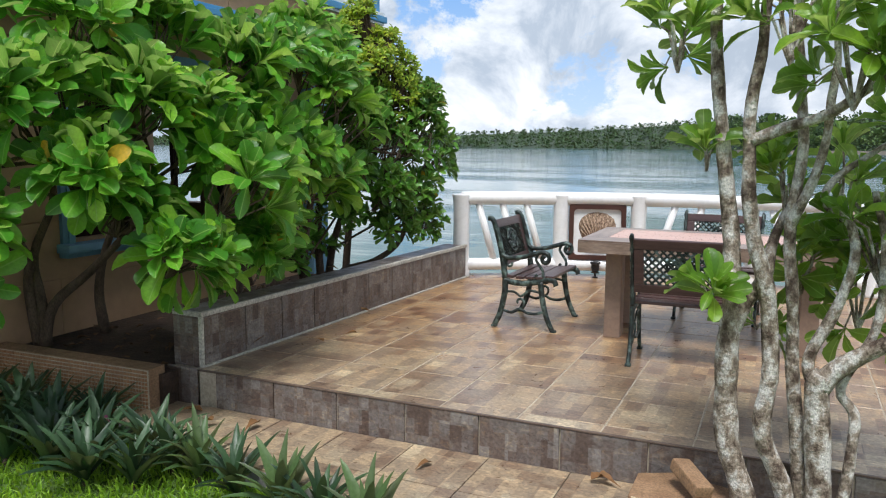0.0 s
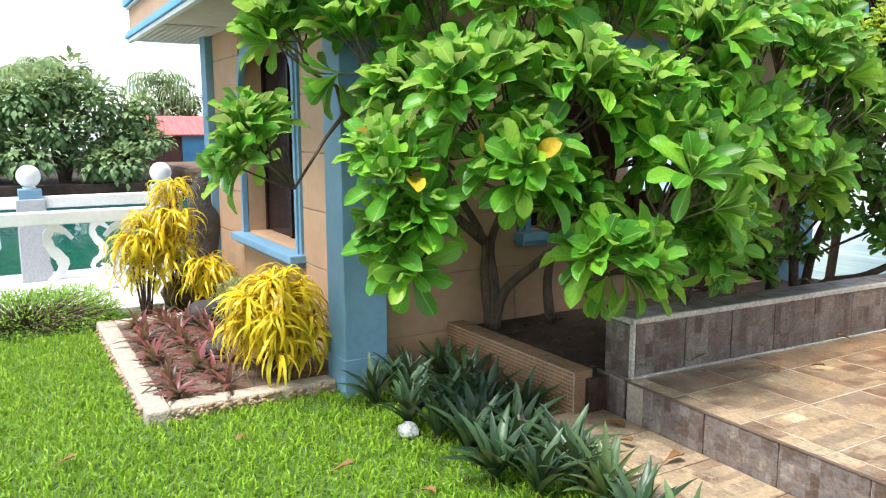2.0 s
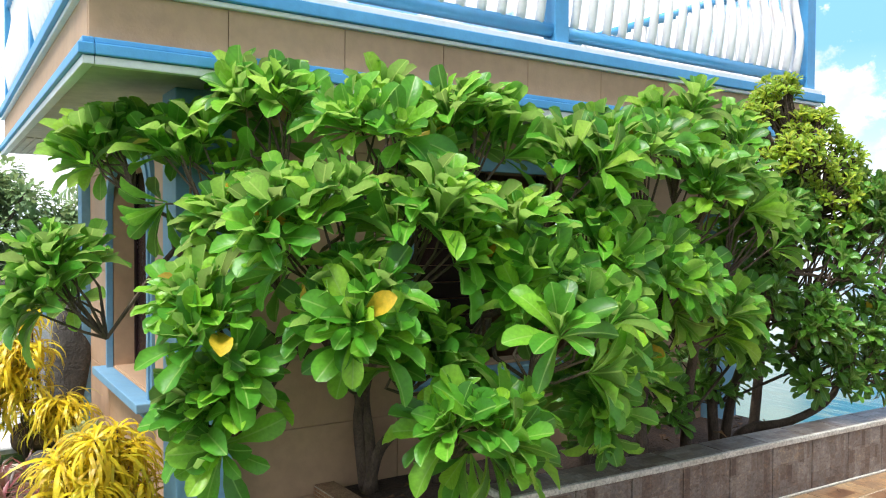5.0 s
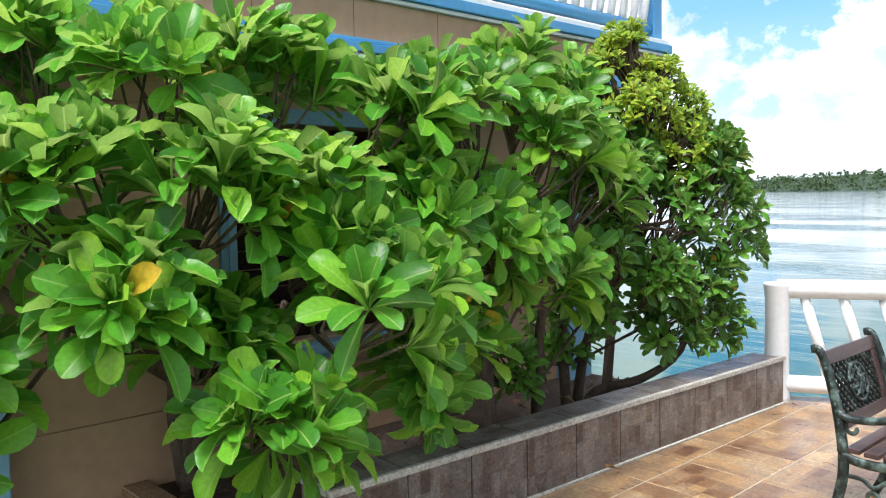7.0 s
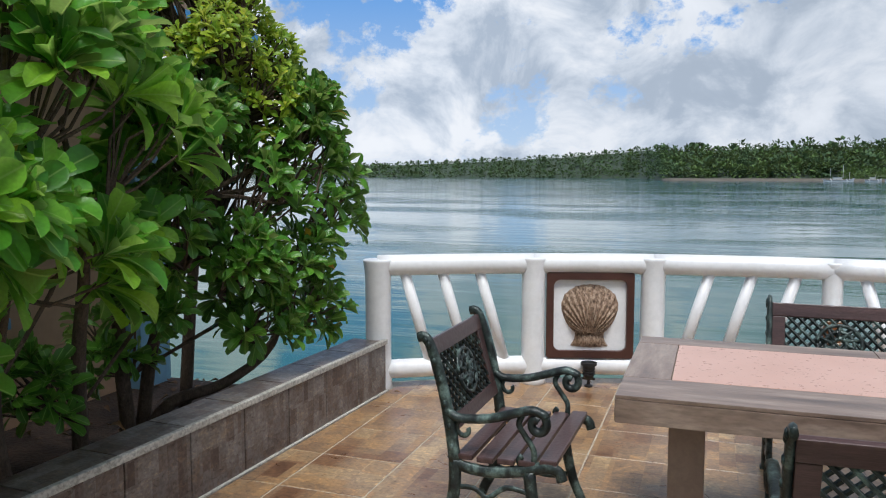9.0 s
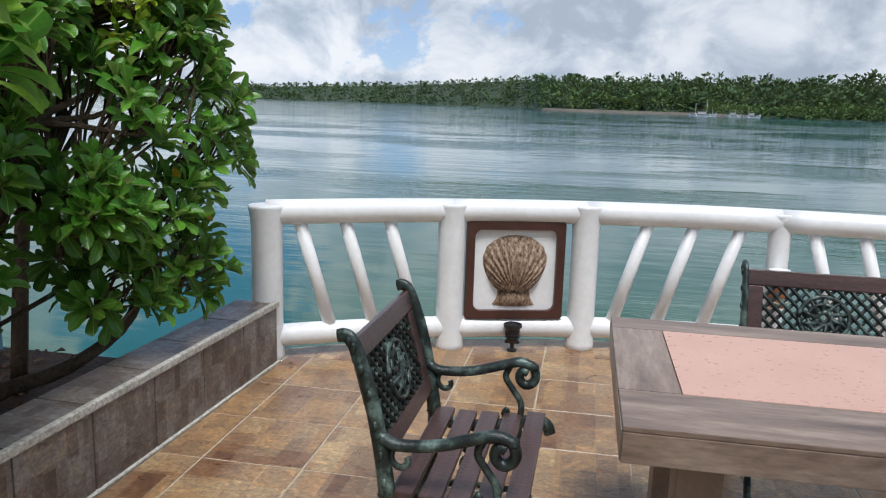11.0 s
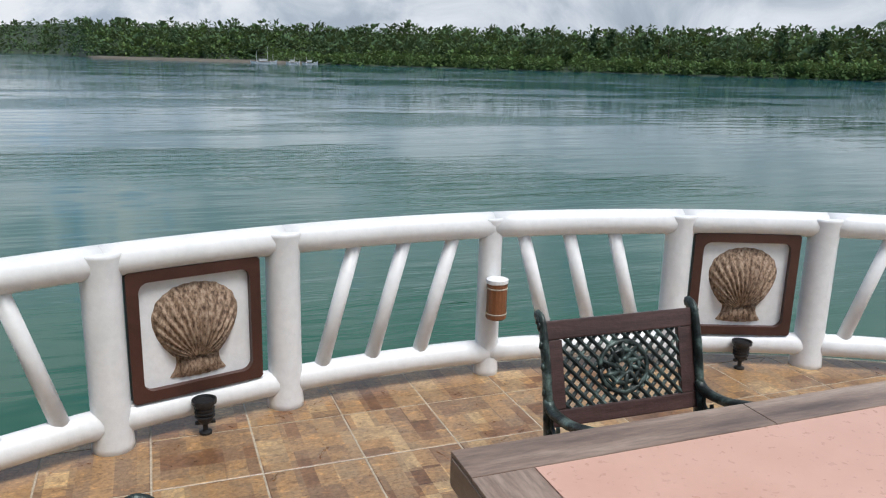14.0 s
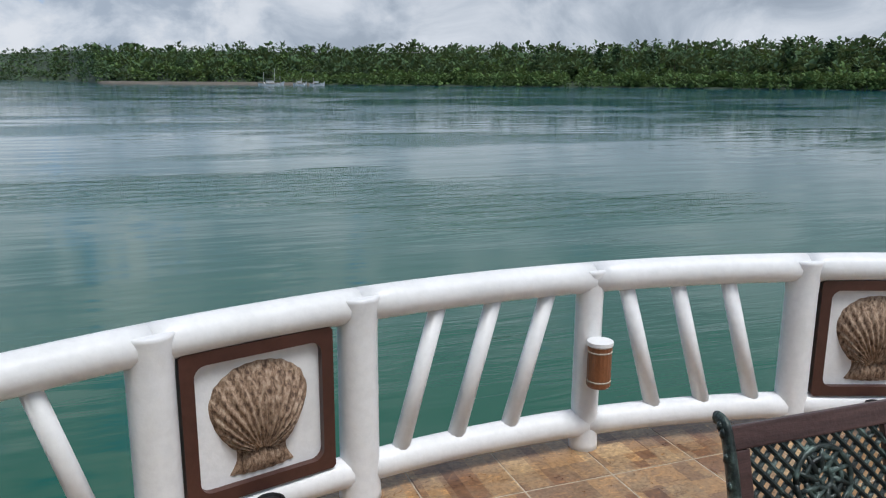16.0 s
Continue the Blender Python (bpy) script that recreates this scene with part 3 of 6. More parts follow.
def chair():
    t = thing("armchair", (0, 0, 0), "green-black cast iron armchair with brown wooden slats", "chair", "armchairs round the table")
    lean = [(-0.20, 0.40), (-0.225, 0.55), (-0.265, 0.72), (-0.315, 0.855), (-0.345, 0.885), (-0.372, 0.882)]
    for s in (-1, 1):
        X = 0.335 * s

        def bar(name, yz, r, n=5, flat=0.6):
            pts = spline([(X, y, z) for y, z in yz], n)
            rr = r if isinstance(r, (int, float)) else [r[0] + (r[1] - r[0]) * k / (len(pts) - 1) for k in range(len(pts))]
            return part(name, tube(pts, rr, 8, None, flat, (1, 0, 0)), M_IRON, t, smooth=True)

        bar("back_upright", lean, [0.03, 0.02])
        bar("rear_leg", [(-0.20, 0.41), (-0.205, 0.28), (-0.245, 0.12), (-0.29, 0.03), (-0.30, 0.0)], [0.03, 0.024])
        bar("front_leg", [(0.13, 0.395), (0.15, 0.26), (0.185, 0.13), (0.235, 0.03), (0.255, 0.0)], [0.028, 0.022])
        bar("seat_rail", [(-0.22, 0.43), (-0.17, 0.385), (-0.04, 0.375), (0.1, 0.395), (0.2, 0.42), (0.255, 0.41), (0.272, 0.375)], 0.024)
        bar("armrest", [(-0.235, 0.60), (-0.18, 0.575), (-0.05, 0.585), (0.06, 0.615), (0.14, 0.635), (0.195, 0.62)] + curl((0.165, 0.585), 0.042, 0.016, 40, -300), 0.019, 3, 1.15)
        bar("arm_support", [(0.10, 0.615), (0.085, 0.575), (0.115, 0.53), (0.15, 0.48), (0.145, 0.425), (0.105, 0.41), (0.085, 0.435), (0.10, 0.455)], 0.013, 4)
        bar("arm_scroll", curl((-0.155, 0.535), 0.045, 0.015, 100, 380), 0.011, 2)
        bar("leg_scroll", [(-0.235, 0.15), (-0.14, 0.13), (-0.06, 0.165), (0.0, 0.14), (0.08, 0.135), (0.175, 0.16)], 0.012, 4)
        bar("leg_scroll", curl((-0.06, 0.215), 0.052, 0.018, -90, 200), 0.011, 2)
        bar("leg_scroll", [(-0.19, 0.30), (-0.11, 0.30), (-0.05, 0.27), (0.03, 0.32), (0.135, 0.31)], 0.011, 4)
        for yy in (-0.30, 0.255):
            part("foot", box(X - 0.02, X + 0.02, yy - 0.025, yy + 0.025, 0.0, 0.018, 0.005), M_IRON, t)
        # leaf ornament cast on the upright
        for k in range(7):
            f = 0.1 + 0.8 * k / 6
            i = min(int(f * 4), 3)
            g = f * 4 - i
            y = lean[i][0] + (lean[i + 1][0] - lean[i][0]) * g
            z = lean[i][1] + (lean[i + 1][1] - lean[i][1]) * g
            bm = bmesh.new()
            bmesh.ops.create_icosphere(bm, subdivisions=1, radius=0.014, matrix=Matrix.Translation((X + 0.014 * s, y, z)) @ Matrix.Diagonal((0.5, 0.9, 1.3, 1)))
            part("ornament", bm, M_IRON, t, smooth=True)
    # back panel, leaning
    bp = pose(0, -0.222, 0.50, 17, 0, 0)
    part("back_rail", box(-0.325, 0.325, -0.014, 0.014, 0.315, 0.385, 0.006, bp), M_SLAT, t, "dark brown wooden rail")
    part("back_rail", box(-0.325, 0.325, -0.014, 0.014, 0.0, 0.062, 0.006, bp), M_SLAT, t, "dark brown wooden rail")
    for s in (-1, 1):
        part("back_stile", box(s * 0.29 - 0.033, s * 0.29 + 0.033, -0.012, 0.012, 0.063, 0.314, 0.004, bp), M_SLAT, t, "dark brown wooden stile")
    bm = bmesh.new()
    hw, z0, z1 = 0.262, 0.06, 0.318
    for k in range(-8, 15):
        for sgn in (1, -1):
            # bars at 45 degrees clipped to the opening
            xa, xb = -hw + k * 0.05, -hw + k * 0.05 + (z1 - z0)
            za, zb = z0, z1
            if xa < -hw:
                za, xa = z0 + (-hw - xa), -hw
            if xb > hw:
                zb, xb = z1 - (xb - hw), hw
            if xb - xa < 0.02:
                continue
            tube([bp @ Vector((sgn * xa, 0.004 * sgn, za)), bp @ Vector((sgn * xb, 0.004 * sgn, zb))], 0.0085, 5, bm)
    part("lattice", bm, M_IRON, t, "verdigris cast iron lattice")
    bm = bmesh.new()
    for r, n, q in ((0.095, 20, 0.01), (0.062, 16, 0.009), (0.03, 12, 0.012)):
        pts = [bp @ Vector((r * 1.1 * math.cos(2 * math.pi * k / n), 0.01, 0.19 + r * math.sin(2 * math.pi * k / n))) for k in range(n + 1)]
        tube(pts, q, 6, bm)
    for k in range(10):
        a = 2 * math.pi * k / 10
        tube([bp @ Vector((0.03 * math.cos(a), 0.012, 0.19 + 0.03 * math.sin(a))), bp @ Vector((0.1 * math.cos(a + 0.35), 0.012, 0.19 + 0.092 * math.sin(a + 0.35)))], [0.012, 0.007], 5, bm)
    part("medallion", bm, M_IRON, t, "cast rose medallion in the lattice", smooth=True)["kind"] = "stuff"
    for k in range(5):
        y = -0.155 + k * 0.092
        z = 0.405 + (0.008 if k in (0, 4) else 0) + 0.004 * k
        part("seat_slat", box(-0.345, 0.345, y - 0.037, y + 0.037, z, z + 0.022, 0.005), M_SLAT, t, "dark brown wooden slat")
    return t


chair_a = chair()
SQUAT = Matrix.Diagonal((0.92, 0.86, 0.955, 1))
chair_a.matrix_basis = pose(-1.435, 6.31, 0, 0, 0, -91) @ SQUAT
copy_thing(chair_a, pose(-0.15, 7.11, 0, 0, 0, 179))
copy_thing(chair_a, pose(-0.23, 5.60, 0, 0, 0, 1))

# ---- leaves ----
LEAF_ST = [(0.0, 0.09), (0.2, 0.2), (0.4, 0.46), (0.6, 0.8), (0.76, 0.99), (0.88, 0.95), (0.96, 0.68), (1.0, 0.2)]  # obovate: station, half width


def leaf_template(st, fold=0.25, droop=0.35, wide=0.35):
    """A blade along +x of length 1, folded along its midrib and curving down."""
    vs, fs = [], []
    for k, (s, w) in enumerate(st):
        z = 0.12 * math.sin(s * 2.2) - droop * s * s
        hw = w * wide / 2
        wave = 0.14 * hw * math.sin(k * 2.1 + 9 * fold)  # uneven rims
        vs += [(s, hw, z + fold * hw + wave), (s, 0, z), (s, -hw, z + fold * hw - wave)]
    for k in range(len(st) - 1):
        a = 3 * k
        fs += [(a, a + 1, a + 4, a + 3), (a + 1, a + 2, a + 5, a + 4)]
    return np.array(vs), fs


def frame_axes(d):
    d = np.asarray(d, float)
    d = d / np.linalg.norm(d)
    u = np.cross((0, 0, 1) if abs(d[2]) < 0.95 else (1, 0, 0), d)
    u /= np.linalg.norm(u)
    return d, u, np.cross(d, u)


class Leaves:
    def __init__(self):
        self.v, self.f, self.n, self.uv = [], [], 0, []

    def add(self, tmpl, at, ahead, up, size, wide=1.0):
        vs, fs = tmpl
        a = np.asarray(ahead, float)
        a = a / np.linalg.norm(a)
        s = np.cross(up, a)
        l = np.linalg.norm(s)
        s = s / l if l > 1e-4 else np.array([1.0, 0, 0])
        n = np.cross(a, s)
        self.v.append(np.asarray(at) + size * (vs[:, :1] * a + wide * vs[:, 1:2] * s + vs[:, 2:] * n))
        self.f += [tuple(i + self.n for i in q) for q in fs]
        self.n += len(vs)
        self.uv.append(vs[:, :2])

    def build(self, name, material, parent=None, label=""):
        ob = arrays(name, np.concatenate(self.v).tolist(), self.f, material, parent, label, True)
        uv = np.concatenate(self.uv)
        corner = np.empty(len(ob.data.loops), dtype=np.int32)
        ob.data.loops.foreach_get("vertex_index", corner)
        ob.data.uv_layers.new(name="blade").data.foreach_set("uv", uv[corner].astype(np.float32).ravel())
        return ob


OBOVATE = [leaf_template(LEAF_ST, f, d) for f, d in ((0.6, 0.08), (0.4, 0.22), (0.8, 0.36), (0.7, -0.12))]
rng = np.random.default_rng(5)


def rosette(lv, at, axis, size, n, odd=None):
    """Leaves whorled round a shoot's tip."""
    d, u, w = frame_axes(axis)
    for k in range(n):
        a = k * 2.399 + rng.uniform(-0.25, 0.25)
        lift = 1.25 - 1.12 * (k / n) ** 1.15 + rng.uniform(-0.15, 0.15)
        out = u * math.cos(a) + w * math.sin(a)
        ahead = out * math.cos(lift * 1.1) + d * math.sin(lift * 1.1)
        ahead = ahead + np.array([0, 0, -0.04])
        up = d - out * 0.3
        s = size * (0.62 + 0.38 * min(1, 2 * k / n)) * rng.uniform(0.8, 1.12)
        tgt = odd if odd is not None and rng.random() < (0.009 if size > 0.15 else 0.002) else lv
        tgt.add(OBOVATE[rng.integers(4)], np.asarray(at) - d * 0.05 * (k / n) * size * 3, ahead, up, s, rng.uniform(0.85, 1.15))


def shrub(name, lumps, stems, label, mat_leaf, size, per, base, seed, wood=M_BARK2, n_leaf=13):
    global rng
    rng = np.random.default_rng(seed)
    t = thing(name, base, label, "shrub")
    lv, odd = Leaves(), Leaves()
    mid = np.mean([l[:3] for l in lumps], axis=0)
    twigs = bmesh.new()
    for x, y, z, r in lumps:
        c = np.array([x, y, z])
        out = c - mid
        out[2] *= 0.5
        out = out / (np.linalg.norm(out) + 1e-6)
        root = c - 0.55 * r * out - np.array([0, 0, 0.9 * r])
        for k in range(per):
            q = rng.normal(size=3)
            q /= np.linalg.norm(q)
            q = q + 0.55 * out + np.array([0.12, -0.12, 0.45])
            q /= np.linalg.norm(q)
            p = c + q * r * rng.uniform(0.55, 1.05)
            rosette(lv, p, q * 0.8 + np.array([0, 0, 0.55]) + rng.normal(size=3) * 0.15, size, n_leaf, odd)
            m1 = (p + root) / 2 + rng.normal(size=3) * 0.04
            tube([root, m1, p - q * 0.02], [0.009, 0.007, 0.005], 5, twigs)
        s = stems[int(np.argmin([np.linalg.norm(np.array(st[-1]) - root) for st in stems]))]
        e = np.array(s[-1])
        tube([e, (e + root) / 2 + rng.normal(size=3) * 0.06, root], [0.016, 0.012, 0.009], 6, twigs)
    for st in stems:
        pts = spline([Vector(p) for p in st], 4)
        n = len(pts)
        part("trunk", tube(pts, [0.042 - 0.026 * k / n for k in range(n)], 8), wood, t, smooth=True)
    part("twig", twigs, M_BARK2, t)
    lv.build("crown", mat_leaf, t)
    if odd.n:
        odd.build("withered_leaves", M_ORANGE, t, "yellow and orange withered leaves")
    return t


LUMPS_A = [(-4.26, 2.48, 1.28, 0.23), (-4.40, 2.67, 1.97, 0.19), (-4.02, 2.94, 1.87, 0.23), (-3.84, 3.30, 2.15, 0.21), (-3.37, 2.90, 1.16, 0.21), (-3.17, 3.23, 1.56, 0.26), (-3.32, 2.90, 0.84, 0.15), (-3.32, 3.67, 2.02, 0.24), (-2.99, 3.69, 1.53, 0.26), (-3.01, 3.38, 1.23, 0.21), (-3.15, 4.08, 2.01, 0.24), (-2.90, 4.11, 1.45, 0.26), (-2.74, 3.76, 0.77, 0.19), (-2.61, 4.13, 1.16, 0.24), (-2.92, 4.48, 1.87, 0.24), (-3.06, 3.69, 0.96, 0.15), (-3.69, 3.15, 1.55, 0.23), (-3.55, 3.92, 1.63, 0.28)]
STEMS_A = [[(-4.43, 4.14, -0.03), (-4.45, 4.10, 0.38), (-4.41, 4.07, 0.63), (-4.30, 3.77, 1.01), (-4.13, 3.56, 1.24)], [(-4.39, 4.17, -0.03), (-4.41, 4.16, 0.30), (-4.43, 4.14, 0.62), (-4.24, 4.16, 0.99), (-4.08, 4.03, 1.30)], [(-4.36, 4.12, -0.03), (-4.35, 4.21, 0.26), (-4.15, 4.37, 0.50), (-3.85, 4.51, 0.85), (-3.65, 4.52, 1.16)], [(-4.31, 4.61, -0.03), (-4.31, 4.57, 0.31), (-4.21, 4.57, 0.65), (-3.97, 4.55, 1.02)], [(-4.41, 4.07, 0.63), (-4.32, 3.63, 0.94), (-4.17, 3.36, 1.07), (-4.20, 2.91, 1.52)]]
shrub("broadleaf_shrub", LUMPS_A, STEMS_A, "glossy bright green broadleaf shrub with a few orange leaves", M_LEAF, 0.265, 10, (-4.0, 4.2, -0.02), 3, M_BARK2, 17)
LUMPS_B = [(-2.93, 4.93, 1.91, 0.26), (-2.88, 5.01, 1.41, 0.26), (-2.96, 5.55, 1.81, 0.26), (-2.83, 4.59, 0.81, 0.19), (-3.03, 5.51, 1.13, 0.26), (-3.10, 5.08, 1.98, 0.26), (-3.09, 5.48, 2.12, 0.24), (-3.02, 5.22, 1.39, 0.24), (-3.03, 5.98, 1.59, 0.26), (-3.07, 4.99, 0.92, 0.19), (-2.92, 4.57, 1.54, 0.24), (-3.27, 6.09, 2.09, 0.26), (-3.32, 6.18, 1.34, 0.24), (-3.55, 5.51, 1.54, 0.28)]
STEMS_B = [[(-3.55, 5.12, -0.05), (-3.45, 5.13, 0.38), (-3.26, 5.04, 0.77), (-3.16, 4.95, 1.25)], [(-3.60, 5.79, -0.05), (-3.55, 5.69, 0.48), (-3.36, 5.61, 0.96), (-3.26, 5.61, 1.44)], [(-3.66, 6.26, -0.05), (-3.56, 6.17, 0.57), (-3.41, 6.08, 1.05), (-3.36, 5.99, 1.44)]]
shrub("broadleaf_shrub", LUMPS_B, STEMS_B, "glossy green broadleaf shrub with tangled pale stems", M_LEAF, 0.23, 10, (-3.6, 5.5, -0.02), 4, M_BARK2, 16)
LUMPS_C = [(-3.47, 6.34, 2.06, 0.26), (-3.34, 6.84, 1.74, 0.31), (-3.06, 7.28, 1.72, 0.26), (-2.96, 7.45, 1.30, 0.26), (-3.05, 7.23, 0.93, 0.25), (-3.25, 6.97, 0.94, 0.25), (-3.11, 7.01, 0.63, 0.19), (-2.98, 7.36, 0.72, 0.19), (-3.34, 6.72, 1.21, 0.26), (-3.39, 6.50, 0.84, 0.19), (-3.01, 7.40, 1.82, 0.19), (-3.46, 7.16, 1.43, 0.28), (-3.12, 7.07, 1.34, 0.28), (-3.17, 6.55, 1.58, 0.28), (-3.09, 6.83, 1.00, 0.21), (-2.98, 7.27, 1.55, 0.24), (-3.21, 6.40, 1.19, 0.24), (-3.73, 6.11, 0.43, 0.25), (-3.78, 5.53, 0.40, 0.23), (-3.83, 6.68, 0.52, 0.25)]
STEMS_C = [[(-3.69, 6.72, -0.05), (-3.54, 6.78, 0.19), (-3.31, 6.97, 0.28), (-3.12, 7.17, 0.48), (-3.07, 7.26, 0.86)], [(-3.73, 6.77, -0.05), (-3.64, 6.77, 0.48), (-3.45, 6.78, 0.96), (-3.36, 6.88, 1.34)], [(-3.73, 6.68, -0.05), (-3.69, 6.58, 0.67), (-3.55, 6.49, 1.34), (-3.45, 6.40, 1.72)]]
shrub("seaside_shrub", LUMPS_C, STEMS_C, "dark green small-leaved seaside shrub over the planter wall", M_LEAF2, 0.14, 19, (-3.78, 6.95, -0.02), 6, n_leaf=11)
LUMPS_D = [(-3.46, 7.02, 2.55, 0.19), (-3.33, 7.16, 2.32, 0.21), (-3.25, 7.37, 2.10, 0.21), (-3.54, 6.88, 2.34, 0.21), (-3.39, 7.18, 2.01, 0.23), (-3.19, 7.16, 1.86, 0.24), (-3.28, 6.92, 2.10, 0.24)]
shrub("light_shrub", LUMPS_D, [[(-3.85, 7.3, -0.05), (-3.75, 7.3, 0.9), (-3.6, 7.3, 1.6), (-3.5, 7.3, 2.1)]], "yellow-green fine-leaved shrub rising above the others", M_LEAF3, 0.075, 60, (-3.85, 7.3, -0.02), 7, n_leaf=10)

# ---- house ----
HX, HY, SOF = -4.56, 3.10, 2.39
house = thing("house", (-6.4, 5.5, -0.36), "tan two-storey house with blue corner columns and a balcony", "house")


def wall_piece(x0, x1, y0, y1, z0, z1):
    return part("wall", box(x0, x1, y0, y1, z0, z1), M_WALL, house)


# hollow ground floor: front (with window), terrace side (with window), back with openings
WX0, WX1, WZ0, WZ1 = -7.08, -5.62, 0.46, 2.1
wall_piece(-8.3, WX0, HY + 0.02, HY + 0.32, -0.45, SOF)
wall_piece(WX1, -4.69, HY + 0.02, HY + 0.32, -0.45, SOF)
wall_piece(WX0, WX1, HY + 0.02, HY + 0.32, -0.45, WZ0)
wall_piece(WX0, WX1, HY + 0.02, HY + 0.32, WZ1, SOF)
VY0, VY1, VZ0, VZ1 = 4.56, 6.42, 0.66, 2.05
wall_piece(HX - 0.2, HX, 3.266, VY0, -0.45, SOF)
wall_piece(HX - 0.2, HX, VY1, 7.56, -0.45, SOF)
wall_piece(HX - 0.2, HX, VY0, VY1, -0.45, VZ0)
wall_piece(HX - 0.2, HX, VY0, VY1, VZ1, SOF)
wall_piece(-8.3, -8.1, HY + 0.32, 7.9, -0.45, SOF)
wall_piece(-8.1, -7.0, 7.7, 7.9, -0.45, SOF)
wall_piece(-6.1, -4.72, 7.7, 7.9, -0.45, SOF)
wall_piece(-7.0, -6.1, 7.7, 7.9, -0.45, 0.7)
wall_piece(-7.0, -6.1, 7.7, 7.9, 2.0, SOF)
part("interior_floor", box(-8.1, -4.7, 3.2, 7.9, -0.45, 0.02), M_CONC, house)
# plaster courses with scored joints
COURSES = [-0.45, -0.03, 0.40, 0.83, 1.26, 1.69, 2.12, SOF]
for k, (za, zb) in enumerate(zip(COURSES, COURSES[1:])):
    for ya, yb in ((3.27, VY0 - 0.12), (VY1 + 0.12, 7.56)):
        n = max(1, round((yb - ya) / 0.95))
        for i in range(n):
            a, b2 = ya + (yb - ya) * i / n, ya + (yb - ya) * (i + 1) / n
            part("wall_panel", box(HX, HX + 0.014, a + 0.003, b2 - 0.003, za + 0.004, zb - 0.004, 0.003), M_WALL, house)
    if zb <= VZ0:
        part("wall_panel", box(HX, HX + 0.014, VY0 - 0.117, VY1 + 0.117, za + 0.004, min(zb, VZ0 - 0.08) - 0.004, 0.003), M_WALL, house)
    for xa, xb in ((-8.12, WX0 - 0.1), (WX1 + 0.1, -4.75)):
        part("wall_panel", box(xa + 0.003, xb - 0.003, HY + 0.006, HY + 0.02, za + 0.004, zb - 0.004, 0.003), M_WALL, house)
    if zb <= WZ0:
        part("wall_panel", box(WX0 - 0.097, WX1 + 0.097, HY + 0.006, HY + 0.02, za + 0.004, min(zb, WZ0 - 0.1) - 0.004, 0.003), M_WALL, house)
for x0, x1, y0, y1 in ((-4.66, -4.37, 2.955, 3.265), (-8.34, -8.12, 3.03, 3.26), (-4.72, -4.40, 7.56, 7.86), (-8.34, -8.1, 7.9, 8.2)):
    part("column", box(x0, x1, y0, y1, -0.45, SOF, 0.008), M_BLUE, house, "blue painted corner column")
    part("column_base", box(x0 - 0.006, x1 + 0.006, y0 - 0.006, y1 + 0.006, -0.45, -0.08, 0.006), M_BLUE, house)


def window(axis, a0, a1, z0, z1, at, deep, arch):
    """An opening's blue casing, sill, dark panes; axis 'x' lies in the front wall, 'y' in the terrace side."""
    w = part("window", frame_bm(axis, a0, a1, z0, z1, at, arch), M_BLUE, house, "blue moulded window casing")
    s = 0.13

    def bx(p0, p1, q0, q1, za, zb, bev=0.004):
        return box(p0, p1, q0, q1, za, zb, bev) if axis == "x" else box(-q1 + 2 * at, -q0 + 2 * at, p0, p1, za, zb, bev)

    part("sill", bx(a0 - 0.14, a1 + 0.14, at - s, at + 0.02, z0 - 0.07, z0 - 0.005, 0.008), M_BLUE, w, "blue window sill")
    part("sill", bx(a0 - 0.11, a1 + 0.11, at - s * 0.6, at + 0.02, z0 - 0.11, z0 - 0.072, 0.008), M_BLUE, w)
    part("reveal", bx(a0 + 0.002, a1 - 0.002, at + 0.03, at + deep, z0 - 0.02, z0 + 0.012), M_WALL, w)
    return w


def frame_bm(axis, a0, a1, z0, z1, at, arch):
    bm = bmesh.new()
    pts = [(a0, z0 - 0.005)]
    if arch:
        for k in range(9):
            a = math.pi - math.pi / 2 * k / 8
            pts.append((a0 + 0.3 + 0.3 * math.cos(a), z1 - 0.3 + 0.3 * math.sin(a)))
        for k in range(9):
            a = math.pi / 2 - math.pi / 2 * k / 8
            pts.append((a1 - 0.3 + 0.3 * math.cos(a), z1 - 0.3 + 0.3 * math.sin(a)))
    else:
        pts += [(a0, z1), (a1, z1)]
    pts.append((a1, z0 - 0.005))
    n = len(pts)
    c = ((a0 + a1) / 2, (z0 + z1) / 2)
    for off, w, pr in ((0.0, 0.05, 0.035), (0.05, 0.045, 0.02)):
        quads = []
        for (p, z) in pts:
            sx = 1 if p > c[0] else -1
            near_top = z > z1 - 0.32 if arch else z >= z1
            row = []
            for o in (off, off + w):
                pp = p + sx * o
                zz = z + (o if near_top else 0)
                for d in (0.02, -pr):
                    row.append((pp, at + d, zz) if axis == "x" else (at - d, pp, zz))
            quads.append([bm.verts.new(q) for q in row])
        for a, b in zip(quads, quads[1:]):
            for i, j in ((0, 1), (1, 3), (3, 2), (2, 0)):
                bm.faces.new((a[i], a[j], b[j], b[i]))
        bm.faces.new([quads[0][i] for i in (0, 1, 3, 2)])
        bm.faces.new([quads[-1][i] for i in (0, 1, 3, 2)])
    return bm


